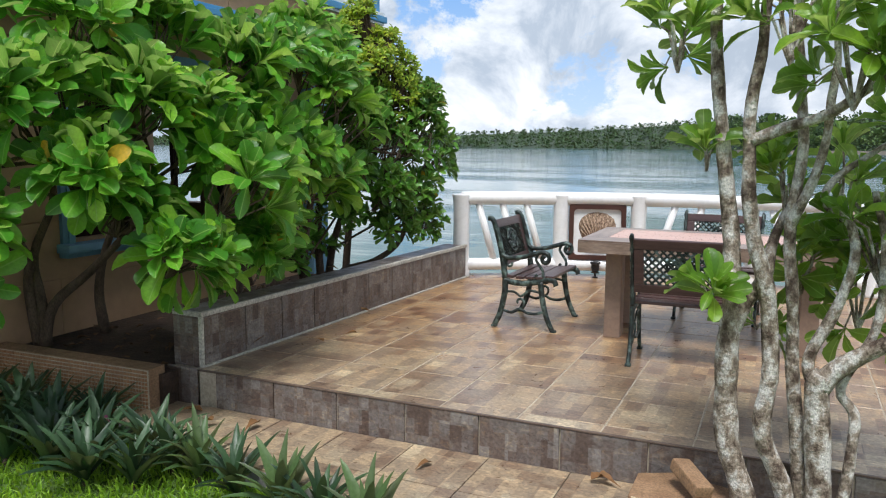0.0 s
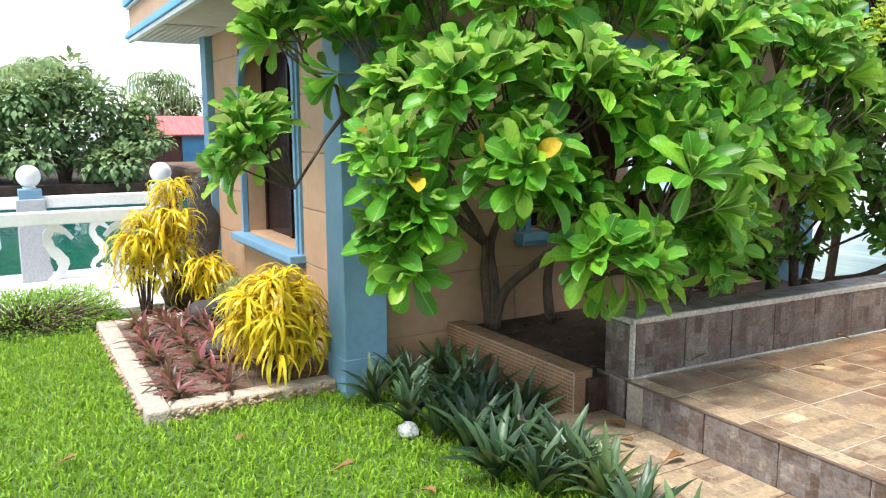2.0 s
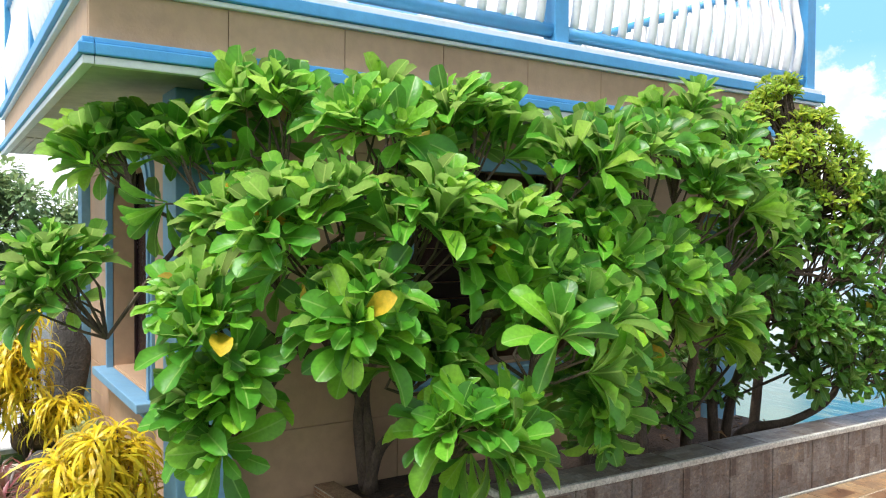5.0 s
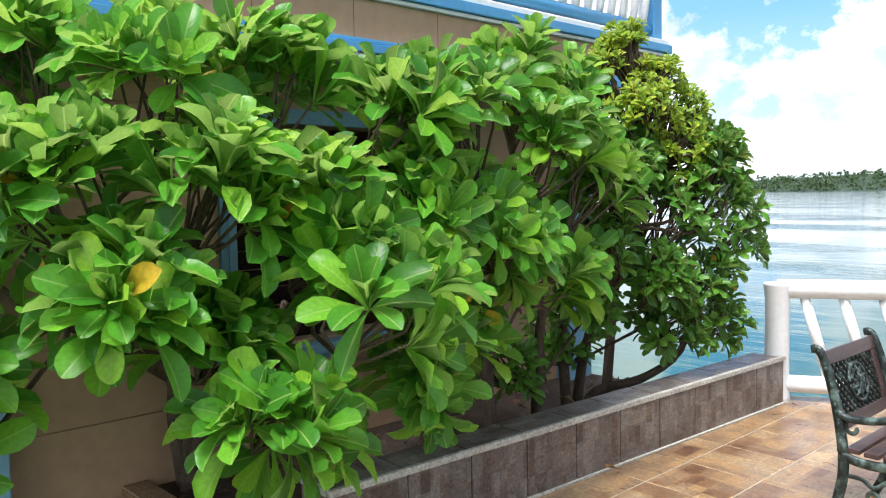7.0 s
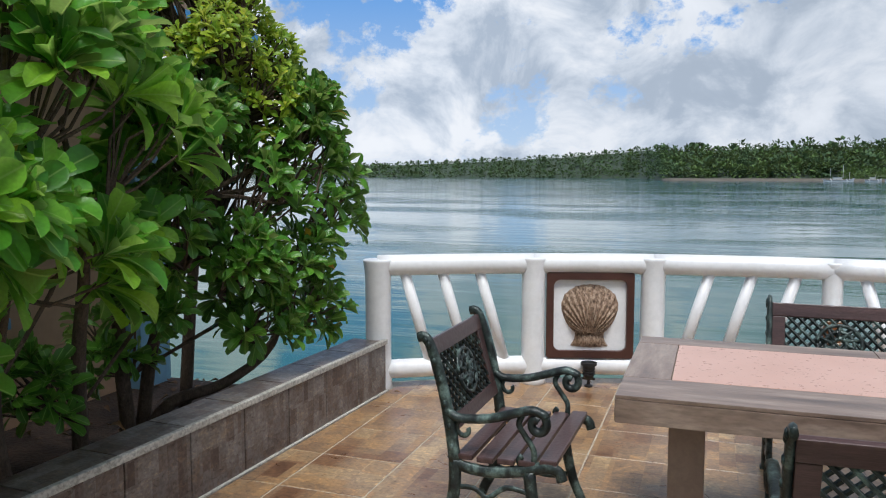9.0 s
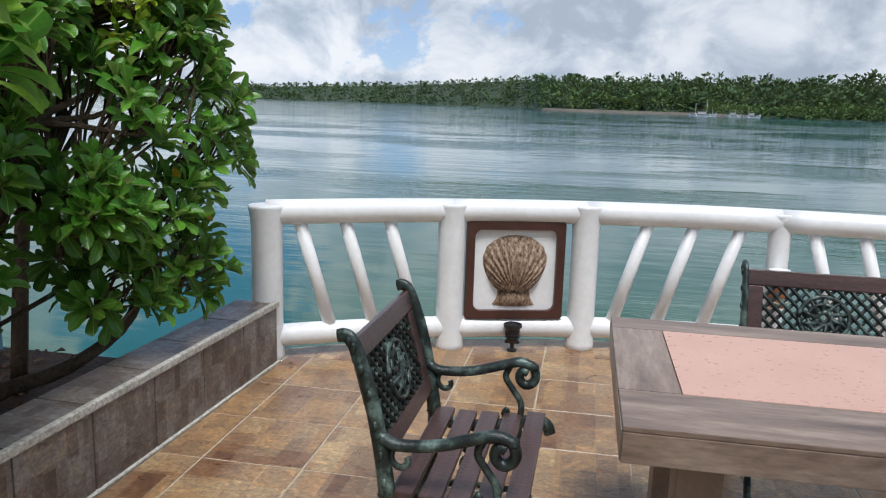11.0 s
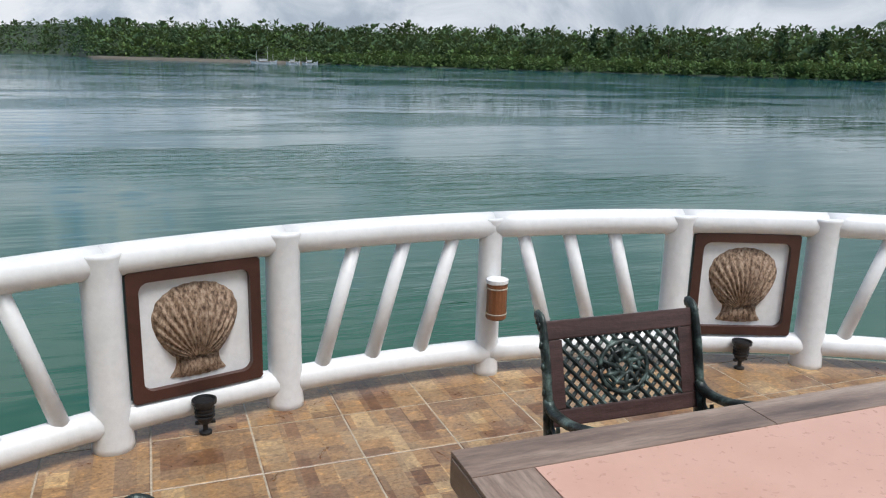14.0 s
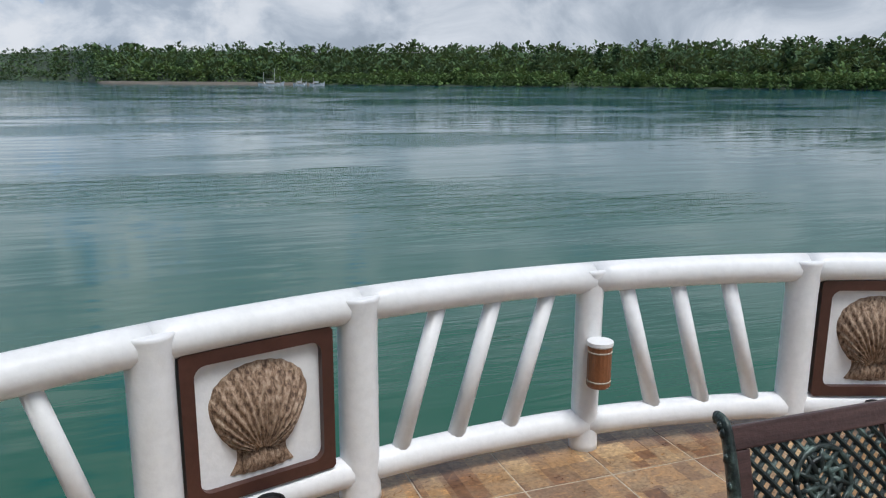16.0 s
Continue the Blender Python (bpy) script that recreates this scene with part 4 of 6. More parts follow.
win1 = window("x", WX0, WX1, WZ0, WZ1, HY + 0.006, 0.27, True)
part("pane", box(WX0, WX1, HY + 0.21, HY + 0.22, WZ0, WZ1), M_DARK, win1, "dark glass pane")
for xa in (WX0 + 0.02, (WX0 + WX1) / 2, WX1 - 0.02):
    part("mullion", box(xa - 0.02, xa + 0.02, HY + 0.19, HY + 0.209, WZ0, WZ1, 0.003), M_DARK, win1)
win2 = window("y", VY0, VY1, VZ0, VZ1, HX + 0.014, 0.2, False)
for ya in (VY0 + 0.03, VY0 + 0.66, VY1 - 0.64, VY1 - 0.03):
    part("mullion", box(HX - 0.14, HX - 0.1, ya - 0.025, ya + 0.025, VZ0, VZ1, 0.003), M_DARK, win2)
for k in range(11):
    z = VZ0 + 0.06 + k * 0.12
    part("louvre", box(-0.005, 0.005, VY0 + 0.06, VY0 + 0.63, -0.06, 0.06, 0.002, pose(HX - 0.12, 0, z, 0, 20, 0)), M_DARK, win2, "dark glass louvre")

# soffit, fascia and balcony
BX0, BX1, BY0, BY1 = -9.08, -3.94, 2.46, 8.27
part("soffit", box(BX0 + 0.02, BX1 - 0.02, BY0 + 0.02, BY1 - 0.02, SOF, SOF + 0.06), M_SOFFIT, house, "grey-tan board soffit")
for k in range(9):
    y = BY0 + 0.05 + k * 0.065
    part("soffit_slat", box(BX0 + 0.25, BX0 + 1.7, y, y + 0.05, SOF - 0.012, SOF - 0.001, 0.003), M_SOFFIT, house)
part("balcony_floor", box(BX0 + 0.03, BX1 - 0.03, BY0 + 0.03, BY1 - 0.03, SOF + 0.061, 2.86), M_WALL, house)
for z0, z1, o in ((SOF - 0.02, SOF + 0.02, 0.03), (SOF + 0.022, SOF + 0.075, 0.05), (SOF + 0.077, SOF + 0.105, 0.03), (2.725, 2.75, 0.03), (2.752, 2.82, 0.055), (2.822, 2.86, 0.035)):
    m_ = M_BRIGHTBLUE if o >= 0.05 else (M_WHITE if z0 < 2.45 or abs(z0 - 2.725) < 1e-6 or z0 > 2.82 else M_BRIGHTBLUE)
    part("fascia_moulding", box(BX0 - o, BX1 + o, BY0 - o, BY0 + 0.02, z0, z1, 0.006), m_, house)
    part("fascia_moulding", box(BX1 - 0.02, BX1 + o, BY0 + 0.022, BY1 + o, z0, z1, 0.006), m_, house)
    part("fascia_moulding", box(BX0 - o, BX1 - 0.022, BY1 - 0.02, BY1 + o, z0, z1, 0.006), m_, house)
n = 9
for k in range(n):
    ya, yb = BY0 + (BY1 - BY0) * k / n, BY0 + (BY1 - BY0) * (k + 1) / n
    part("fascia_panel", box(BX1 - 0.03, BX1, ya + 0.002, yb - 0.002, SOF + 0.107, 2.723, 0.002), M_WALL, house)
for k in range(8):
    xa, xb = BX0 + (BX1 - 0.032 - BX0) * k / 8, BX0 + (BX1 - 0.032 - BX0) * (k + 1) / 8
    part("fascia_panel", box(xa + 0.002, xb - 0.002, BY0, BY0 + 0.03, SOF + 0.107, 2.723, 0.002), M_WALL, house)
bx, by = BX1 - 0.06, BY0 + 0.06
for p in ((bx, by), (bx, 5.33), (bx, BY1 - 0.08), (BX0 + 0.08, by), (-6.6, by), (BX0 + 0.08, BY1 - 0.08)):
    part("balcony_post", box(p[0] - 0.06, p[0] + 0.06, p[1] - 0.06, p[1] + 0.06, 2.862, 3.95, 0.006), M_BRIGHTBLUE, house, "bright blue balcony post")


def baluster_run(p, q, step):
    p, q = Vector(p), Vector(q)
    for z, r in ((2.95, 0.05), (3.85, 0.05)):
        part("balcony_rail", tube([(p.x, p.y, z), (q.x, q.y, z)], r, 10), M_BRIGHTBLUE, house, "bright blue balcony rail", smooth=True)
    d = (q - p).normalized()
    out = Vector((d.y, -d.x, 0))
    n = int((q - p).length / step)
    for k in range(1, n):
        c = p + (q - p) * k / n
        pts = [(c + out * o).to_tuple()[:2] + (z,) for z, o in ((2.96, 0.0), (3.1, 0.03), (3.3, 0.05), (3.5, 0.01), (3.7, -0.02), (3.84, 0.0))]
        part("baluster", tube(spline(pts, 2), 0.032, 7), M_WHITE, house, "white curved baluster", smooth=True)


baluster_run((bx, by, 0), (bx, 5.33, 0), 0.15)
baluster_run((bx, 5.33, 0), (bx, BY1 - 0.08, 0), 0.15)
baluster_run((BX0 + 0.08, by, 0), (-6.6, by, 0), 0.13)
baluster_run((-6.6, by, 0), (bx, by, 0), 0.15)
baluster_run((bx, BY1 - 0.08, 0), (BX0 + 0.08, BY1 - 0.08, 0), 0.15)

# ---- flower bed beside the house ----
bed = part("flower_bed", box(-6.95, -4.68, 1.85, 3.09, LAWN - 0.1, -0.275), M_MULCH)
tagged(bed, "mulched flower bed beside the house", "flower bed", kind="structure")
M_KERB = mat("pale_pebble_wash", [(0.40, 0.33, 0.25), (0.60, 0.53, 0.44)], 16, 0.8, 0, 0.9, 70, 0.45, bdist=0.012)
curb = part("kerb", box(-7.1, -4.5, 1.72, 1.87, LAWN - 0.1, -0.25, 0.02), M_KERB)
tagged(curb, "pale pebble-faced kerb round the flower bed", "kerb", kind="structure")
curb2 = part("kerb", box(-4.68, -4.52, 1.872, 2.95, LAWN - 0.1, -0.252, 0.02), M_KERB)
tagged(curb2, "tan pebble-faced kerb round the flower bed", "kerb", kind="structure")
curb3 = part("kerb", box(-7.1, -6.95, 1.872, 3.1, LAWN - 0.1, -0.252, 0.02), M_KERB)
tagged(curb3, "pale kerb at the end of the flower bed", "kerb", kind="structure")
prng = random.Random(2)
bm = bmesh.new()
for k in range(230):
    if k < 150:
        p = (-4.517 + 0.006 * prng.random(), prng.uniform(1.74, 2.94), prng.uniform(LAWN, -0.262))
    else:
        p = (prng.uniform(-6.9, -4.53), 1.717, prng.uniform(LAWN, -0.262))
    s = prng.uniform(0.012, 0.024)
    bmesh.ops.create_icosphere(bm, subdivisions=1, radius=s, matrix=Matrix.Translation(p) @ Matrix.Diagonal((0.6, 1.2, 0.8, 1)))
pb = part("pebbles", bm, mat("pebble", [(0.30, 0.19, 0.11), (0.50, 0.37, 0.25)], 9, 0.7, 0, 0.3, 90, 0.2), curb2, "tan pebbles set in the kerb", smooth=True)
pb["kind"] = "stuff"

STRAP = [leaf_template([(0.0, 0.55), (0.3, 1.0), (0.65, 0.8), (0.9, 0.35), (1.0, 0.03)], f, d, 0.17) for f, d in ((0.5, 0.15), (0.4, 0.5), (0.6, 0.9))]
STRAP_UP = [leaf_template([(0.0, 0.55), (0.3, 1.0), (0.65, 0.8), (0.9, 0.35), (1.0, 0.03)], f, d, 0.17) for f, d in ((0.5, 0.02), (0.4, 0.15), (0.6, 0.35))]


def ribbon(wide, bend, n=7):
    """A narrow blade that rises and then hangs."""
    vs, fs, x, z = [], [], 0.0, 0.0
    for k in range(n):
        s = k / (n - 1)
        hw = wide * (0.5 + 0.5 * math.sin(math.pi * min(1, s * 1.1))) * (1 if k < n - 1 else 0.1)
        vs += [(x, hw, z + 0.2 * hw), (x, 0, z), (x, -hw, z + 0.2 * hw)]
        a = -bend * s
        x += math.cos(a) / (n - 1)
        z += math.sin(a) / (n - 1)
    for k in range(n - 1):
        a = 3 * k
        fs += [(a, a + 1, a + 4, a + 3), (a + 1, a + 2, a + 5, a + 4)]
    return np.array(vs), fs


RIBBON = [ribbon(w_, b_) for w_, b_ in ((0.03, 2.1), (0.036, 2.7), (0.028, 3.2))]
THIN = [leaf_template([(0.0, 0.6), (0.35, 1.0), (0.75, 0.8), (1.0, 0.05)], 0.3, d, 0.09) for d in (0.7, 1.1, 1.5)]
M_CORD = leaf_mat("cordyline_leaf", [(0.06, 0.045, 0.035), (0.11, 0.055, 0.05), (0.19, 0.055, 0.06), (0.28, 0.06, 0.08)], 0.4, 0.25, 0.8)
M_RHOEO = leaf_mat("rhoeo_leaf", [(0.014, 0.036, 0.018), (0.028, 0.068, 0.03), (0.06, 0.12, 0.055)], 0.42, 0.12)
M_RHOEO2 = leaf_mat("rhoeo_pale", [(0.06, 0.12, 0.045), (0.10, 0.17, 0.06), (0.07, 0.09, 0.05)], 0.42, 0.2)
M_CROTON = leaf_mat("croton_leaf", [(0.56, 0.36, 0.01), (0.76, 0.54, 0.015), (0.82, 0.64, 0.03), (0.50, 0.46, 0.02)], 0.4, 0.35)
M_VARI = leaf_mat("variegated_leaf", [(0.10, 0.16, 0.05), (0.30, 0.30, 0.12), (0.42, 0.40, 0.20)], 0.5, 0.3)
M_HEDGE = leaf_mat("hedge_leaf", [(0.10, 0.25, 0.015), (0.18, 0.38, 0.025), (0.28, 0.47, 0.04)], 0.45, 0.3)
M_PINK = leaf_mat("pink_bract", [(0.35, 0.05, 0.22), (0.5, 0.1, 0.35)], 0.5, 0.3)


def rosette_plant(name, at, size, n, material, label, category, group, seed, spread=1.0, tmpl=None):
    r = np.random.default_rng(seed)
    t = thing(name, at, label, category, group)
    lv = Leaves()
    for k in range(n):
        a = k * 2.399 + r.uniform(-0.3, 0.3)
        up = 1.25 - 1.0 * spread * (k / n) + r.uniform(-0.1, 0.1)
        d = np.array([math.cos(a) * math.cos(up), math.sin(a) * math.cos(up), math.sin(up)])
        lv.add((tmpl or STRAP)[r.integers(3)], np.array(at) + np.array([0, 0, 0.01]), d, (0, 0, 1), size * r.uniform(0.7, 1.1), r.uniform(0.8, 1.2))
    lv.build("leaves", material, t)
    tube([Vector(at) - Vector((0, 0, 0.04)), Vector(at) + Vector((0, 0, 0.06))], 0.016, 6, sb := bmesh.new())
    part("stem", sb, M_BARK2, t)
    return t


cords = [rosette_plant("cordyline", (0, 0, 0), 0.225, 14, M_CORD, "dark red strap-leaved cordyline in the mulch", "plant", "cordylines in the flower bed", s) for s in (1, 2, 3)]
used = 0
for i in range(9):
    for j in range(5):
        x, y = -6.77 + i * 0.252 + prng.uniform(-0.06, 0.06), 2.0 + j * 0.235 + prng.uniform(-0.05, 0.05)
        if x > -5.25 and y > 2.37 or (x < -6.2 and y > 2.67):
            continue
        m_ = pose(x, y, -0.275, prng.uniform(-8, 8), prng.uniform(-8, 8), prng.uniform(0, 360)) @ Matrix.Scale(1, 4)
        if used < 3:
            cords[used].matrix_basis = m_
        else:
            copy_thing(cords[used % 3], m_)
        used += 1

rhoeos = [rosette_plant("rhoeo", (0, 0, 0), 0.36, 20, mm, "dark green strap-leaved rhoeo beside the terrace step", "plant", "rhoeos along the step", s, 0.62, STRAP_UP) for s, mm in ((11, M_RHOEO), (12, M_RHOEO), (13, M_RHOEO2))]
SPOTS = [(-4.25, 3.35), (-4.00, 3.20), (-3.85, 3.50), (-4.25, 3.62), (-3.65, 3.30), (-3.62, 3.60), (-3.42, 3.42), (-3.95, 3.68), (-3.40, 3.70), (-3.28, 3.30), (-3.72, 3.08), (-3.10, 3.45), (-2.95, 3.30), (-2.75, 3.48), (-2.55, 3.42), (-2.35, 3.40), (-2.05, 3.34), (-1.72, 3.28), (-1.50, 3.24), (-1.22, 3.19), (-3.45, 3.13), (-3.15, 3.15), (-4.12, 3.06), (-2.85, 3.13), (-2.60, 3.20)]
for k, (x, y) in enumerate(SPOTS):
    m_ = pose(x, y, LAWN + 0.01, prng.uniform(-10, 10), prng.uniform(-10, 10), prng.uniform(0, 360))
    which = k % 2 if k < 14 or k > 19 else 2 if k % 2 else 0
    if k in (0, 1):
        rhoeos[k].matrix_basis = m_
    elif k == 15:
        rhoeos[2].matrix_basis = m_
    else:
        copy_thing(rhoeos[which], m_)
lv = Leaves()
lv.add(OBOVATE[3], (-2.9, 3.36, -0.1), (0.3, -0.3, 0.8), (0, -1, 0), 0.09)
tagged(lv.build("fallen_petal", M_PINK), "single pink bract among the rhoeo leaves", "petal")


def croton(at, h, spread, n_heads, seed):
    r = np.random.default_rng(seed)
    t = thing("croton", at, "weeping croton with drooping yellow ribbon leaves", "shrub", "yellow crotons")
    lv = Leaves()
    bm = bmesh.new()
    for k in range(n_heads):
        a = k * 2.4
        rad = spread * math.sqrt((k + 0.3) / n_heads)
        tip = np.array(at) + np.array([rad * math.cos(a), rad * math.sin(a), h * (1.0 - 0.35 * (rad / spread) ** 2) + r.uniform(-0.13, 0.1)]) + np.append(r.normal(size=2) * 0.03, 0)
        base = np.array(at) + np.array([0.25 * rad * math.cos(a), 0.25 * rad * math.sin(a), -0.03])
        tube([base, (base + tip) / 2 + r.normal(size=3) * 0.02, tip], [0.012, 0.009, 0.006], 5, bm)
        part("stem", bm, M_BARK2, t)
        bm = bmesh.new()
        for j in range(84):
            b_ = r.uniform(0, 2 * math.pi)
            lift = r.uniform(0.0, 1.0)
            d = np.array([math.cos(b_), math.sin(b_), lift])
            z = -0.45 * h * r.random() ** 2
            lv.add(RIBBON[r.integers(3)], tip + np.array([0, 0, z]), d, r.normal(size=3) * 0.3 + np.array([0, 0, 1]), r.uniform(0.16, 0.4), r.uniform(0.8, 1.3))
    bm.free()
    lv.build("leaves", M_CROTON, t)


croton((-4.89, 2.67, -0.275), 0.66, 0.28, 14, 21)
croton((-7.51, 2.51, -0.30), 1.27, 0.17, 6, 22)
croton((-7.46, 2.20, -0.30), 0.92, 0.2, 7, 23)
croton((-7.27, 2.73, -0.30), 0.55, 0.14, 4, 24)


def leafy_mound(name, at, rx, ry, rz, n, size, material, label, category, seed, tmpl=None, shape=2.0):
    r = np.random.default_rng(seed)
    t = thing(name, at, label, category)
    lv = Leaves()
    bm = bmesh.new()
    for k in range(n):
        q = r.normal(size=3)
        q[2] = abs(q[2])
        q /= (np.abs(q) ** shape).sum() ** (1 / shape)
        p = np.array(at) + q * np.array([rx, ry, rz]) * r.uniform(0.75, 1.05)
        lv.add((tmpl or OBOVATE)[r.integers(3)], p, q + r.normal(size=3) * 0.5 + np.array([0, 0, 0.2]), (0, 0, 1), size * r.uniform(0.6, 1.2))
        if k % 12 == 0:
            tube([np.array(at), p], [0.008, 0.004], 4, bm)
    part("branchwork", bm, M_BARK2, t)
    lv.build("leaves", material, t)


leafy_mound("variegated_shrub", (-6.34, 2.82, -0.29), 0.55, 0.2, 0.42, 900, 0.07, M_VARI, "low variegated cream and green shrub under the window", "shrub", 31)
leafy_mound("hedge", (-7.55, 1.18, LAWN), 0.5, 0.75, 0.27, 3800, 0.05, M_HEDGE, "low clipped bright green hedge", "hedge", 32, None, 5.0)


def rock(name, at, s, material, label, seed, sub=3):
    bm = bmesh.new()
    bmesh.ops.create_icosphere(bm, subdivisions=sub, radius=1.0)
    for v_ in bm.verts:
        c = v_.co.copy()
        v_.co *= 1 + 0.28 * noise.noise(c * 1.6 + Vector((seed, 0, 0))) + 0.1 * noise.noise(c * 5 + Vector((0, seed, 0)))
        v_.co = Vector((v_.co.x * s[0], v_.co.y * s[1], v_.co.z * s[2])) + Vector(at)
    return tagged(part(name, bm, material, None, "", True), label, "rock")


M_ROCK = mat("dark_stone", [(0.03, 0.028, 0.025), (0.09, 0.08, 0.07)], 6, 0.85, 0, 0.9, 40, 0.4, bdist=0.02)
M_ROCK2 = mat("brown_stone", [(0.12, 0.075, 0.045), (0.26, 0.17, 0.11)], 6, 0.85, 0, 0.8, 40, 0.4, bdist=0.02)
M_ROCK3 = mat("grey_stone", [(0.28, 0.30, 0.30), (0.5, 0.52, 0.52)], 9, 0.8, 0, 0.8, 60, 0.4)
rock("standing_stone", (-8.19, 2.94, 0.22), (0.10, 0.2, 0.68), M_ROCK, "tall dark standing stone slab by the house corner", 1)
rock("garden_rock", (-7.71, 2.62, -0.2), (0.2, 0.24, 0.16), M_ROCK2, "brown weathered rock at the bed's end", 2)
rock("garden_rock", (-6.63, 2.58, -0.2), (0.13, 0.16, 0.14), M_ROCK, "dark rough coral rock in the mulch", 3)
rock("garden_rock", (-5.56, 2.41, -0.23), (0.11, 0.14, 0.1), M_ROCK, "dark rough coral rock in the mulch", 4)
rock("white_stone", (-3.60, 3.02, LAWN + 0.035), (0.075, 0.06, 0.045), M_ROCK3, "round pale grey stone on the lawn", 5)

# ---- pale paving and seahorse balustrades ----
pav = part("pavement", box(-10.3, -7.75, -6, 2.9, LAWN - 0.1, -0.3), M_PAVE)
tagged(pav, "pale concrete paving by the water", "paving", kind="structure")
M_GRANITE = mat("speckled_granite", [(0.36, 0.38, 0.42), (0.56, 0.58, 0.60)], 60, 0.6, 0, 0.3, 120, 0.35)
mg, ntg, bg = nodes_of("opal_globe")
bg.inputs["Base Color"].default_value = (0.85, 0.85, 0.86, 1)
bg.inputs["Roughness"].default_value = 0.15
bg.inputs["Transmission Weight"].default_value = 0.35
M_GLOBE = mg


def seahorse_outline():
    spine = spline([(0.19, 0.70, 0), (0.10, 0.80, 0), (-0.02, 0.85, 0), (-0.10, 0.74, 0), (-0.06, 0.58, 0), (0.06, 0.42, 0), (0.03, 0.26, 0), (-0.09, 0.16, 0), (-0.12, 0.05, 0), (-0.01, 0.0, 0), (0.07, 0.07, 0), (0.01, 0.11, 0)], 4)
    wid = [0.022, 0.035, 0.06, 0.05, 0.06, 0.075, 0.05, 0.04, 0.034, 0.03, 0.026, 0.018]
    n = len(spine)
    a, b_ = [], []
    for i, p in enumerate(spine):
        d = (spine[min(i + 1, n - 1)] - spine[max(i - 1, 0)]).normalized()
        f = i / (n - 1) * (len(wid) - 1)
        k = min(int(f), len(wid) - 2)
        w = wid[k] + (wid[k + 1] - wid[k]) * (f - k)
        w *= 1 + 0.12 * math.sin(i * 1.9)
        a.append((p.x - d.y * w, p.y + d.x * w))
        b_.append((p.x + d.y * w, p.y - d.x * w))
    return a, b_


def seahorse(m, parent):
    a, b_ = seahorse_outline()
    bm = bmesh.new()
    rows = []
    for (p, q) in zip(a, b_):
        rows.append([bm.verts.new(m @ Vector((x, y, z))) for (x, y), z in ((p, 0), (q, 0), (q, 0.06), (p, 0.06))])
    for r0, r1 in zip(rows, rows[1:]):
        for k in range(4):
            bm.faces.new((r0[k], r0[(k + 1) % 4], r1[(k + 1) % 4], r1[k]))
    bm.faces.new(rows[0])
    bm.faces.new(rows[-1])
    part("seahorse", bm, M_WHITE, parent, "white cut-out seahorse baluster")
    bmesh.ops.create_uvsphere(sp := bmesh.new(), u_segments=10, v_segments=8, radius=0.05, matrix=m @ Matrix.Translation((0.12, 0.05, 0.03)))
    part("ball", sp, M_WHITE, parent, smooth=True)


def balustrade(x, y0, y1, ztop, label, step, posts, tall):
    t = thing("balustrade", (x, (y0 + y1) / 2, -0.3), label, "balustrade")
    part("top_rail", box(x - 0.09, x + 0.09, y0, y1, ztop - 0.13, ztop, 0.012), M_WHITE, t)
    part("base_rail", box(x - 0.09, x + 0.09, y0, y1, -0.3, -0.24, 0.01), M_WHITE, t)
    if tall:
        part("mid_rail", box(x - 0.05, x + 0.05, y0, y1, ztop - 0.3, ztop - 0.22, 0.01), M_WHITE, t)
    k, y = 0, y0 + 0.25
    while y < y1 - 0.2:
        sgn = 1 if k % 2 else -1
        sc = (ztop - 0.13 + 0.24) / 0.9 if not tall else (ztop - 0.3 + 0.24) / 0.9
        m_ = Matrix(((0, 0, 1, x - 0.03), (sgn * sc, 0, 0, y), (0, sc, 0, -0.24), (0, 0, 0, 1)))
        seahorse(m_, t)
        y += step
        k += 1
    for yy in posts:
        p = part("post", box(x - 0.15, x + 0.15, yy - 0.15, yy + 0.15, -0.3, ztop - 0.02, 0.012), M_GRANITE, t, "speckled granite post")
        part("cap", box(x - 0.12, x + 0.12, yy - 0.12, yy + 0.12, ztop - 0.018, ztop + 0.09, 0.01), M_BLUE, p, "blue post cap")
        g = thing("globe_lamp", (x, yy, ztop + 0.09), "white opal globe lamp on a balustrade post", "lamp", "globe lamps on the balustrade")
        bmesh.ops.create_uvsphere(sp := bmesh.new(), u_segments=20, v_segments=14, radius=0.13, matrix=Matrix.Translation((x, yy, ztop + 0.235)))
        part("globe", sp, M_GLOBE, g, smooth=True)
        part("collar", lathe([(0.07, 0), (0.075, 0.02), (0.05, 0.03)], (x, yy, ztop + 0.09), 14), M_WHITE, g)


balustrade(-8.54, -4.2, 2.6, 0.61, "white balustrade of cut-out seahorses", 0.61, (), False)
balustrade(-9.79, -5.0, 3.05, 0.67, "white balustrade with granite posts at the water", 0.62, (1.38, 2.82), True)

# ---- gnarled tree by the step ----
t = thing("gnarled_tree", (0.45, 3.85, LAWN), "gnarled pale-barked small tree with broad green leaves", "tree")
rng = np.random.default_rng(9)


def limb(name, pts, r0, r1, parent):
    ps = spline(pts, 5)
    n = len(ps)
    rr = []
    for k, p in enumerate(ps):
        r = r0 + (r1 - r0) * k / (n - 1)
        rr.append(r * (1 + 0.18 * noise.noise(p * 9)))
        ps[k] = p + Vector((noise.noise(p * 5), noise.noise(p * 5 + Vector((9, 0, 0))), 0)) * 0.012
    return part(name, tube(ps, rr, 9), M_BARK, parent, smooth=True)


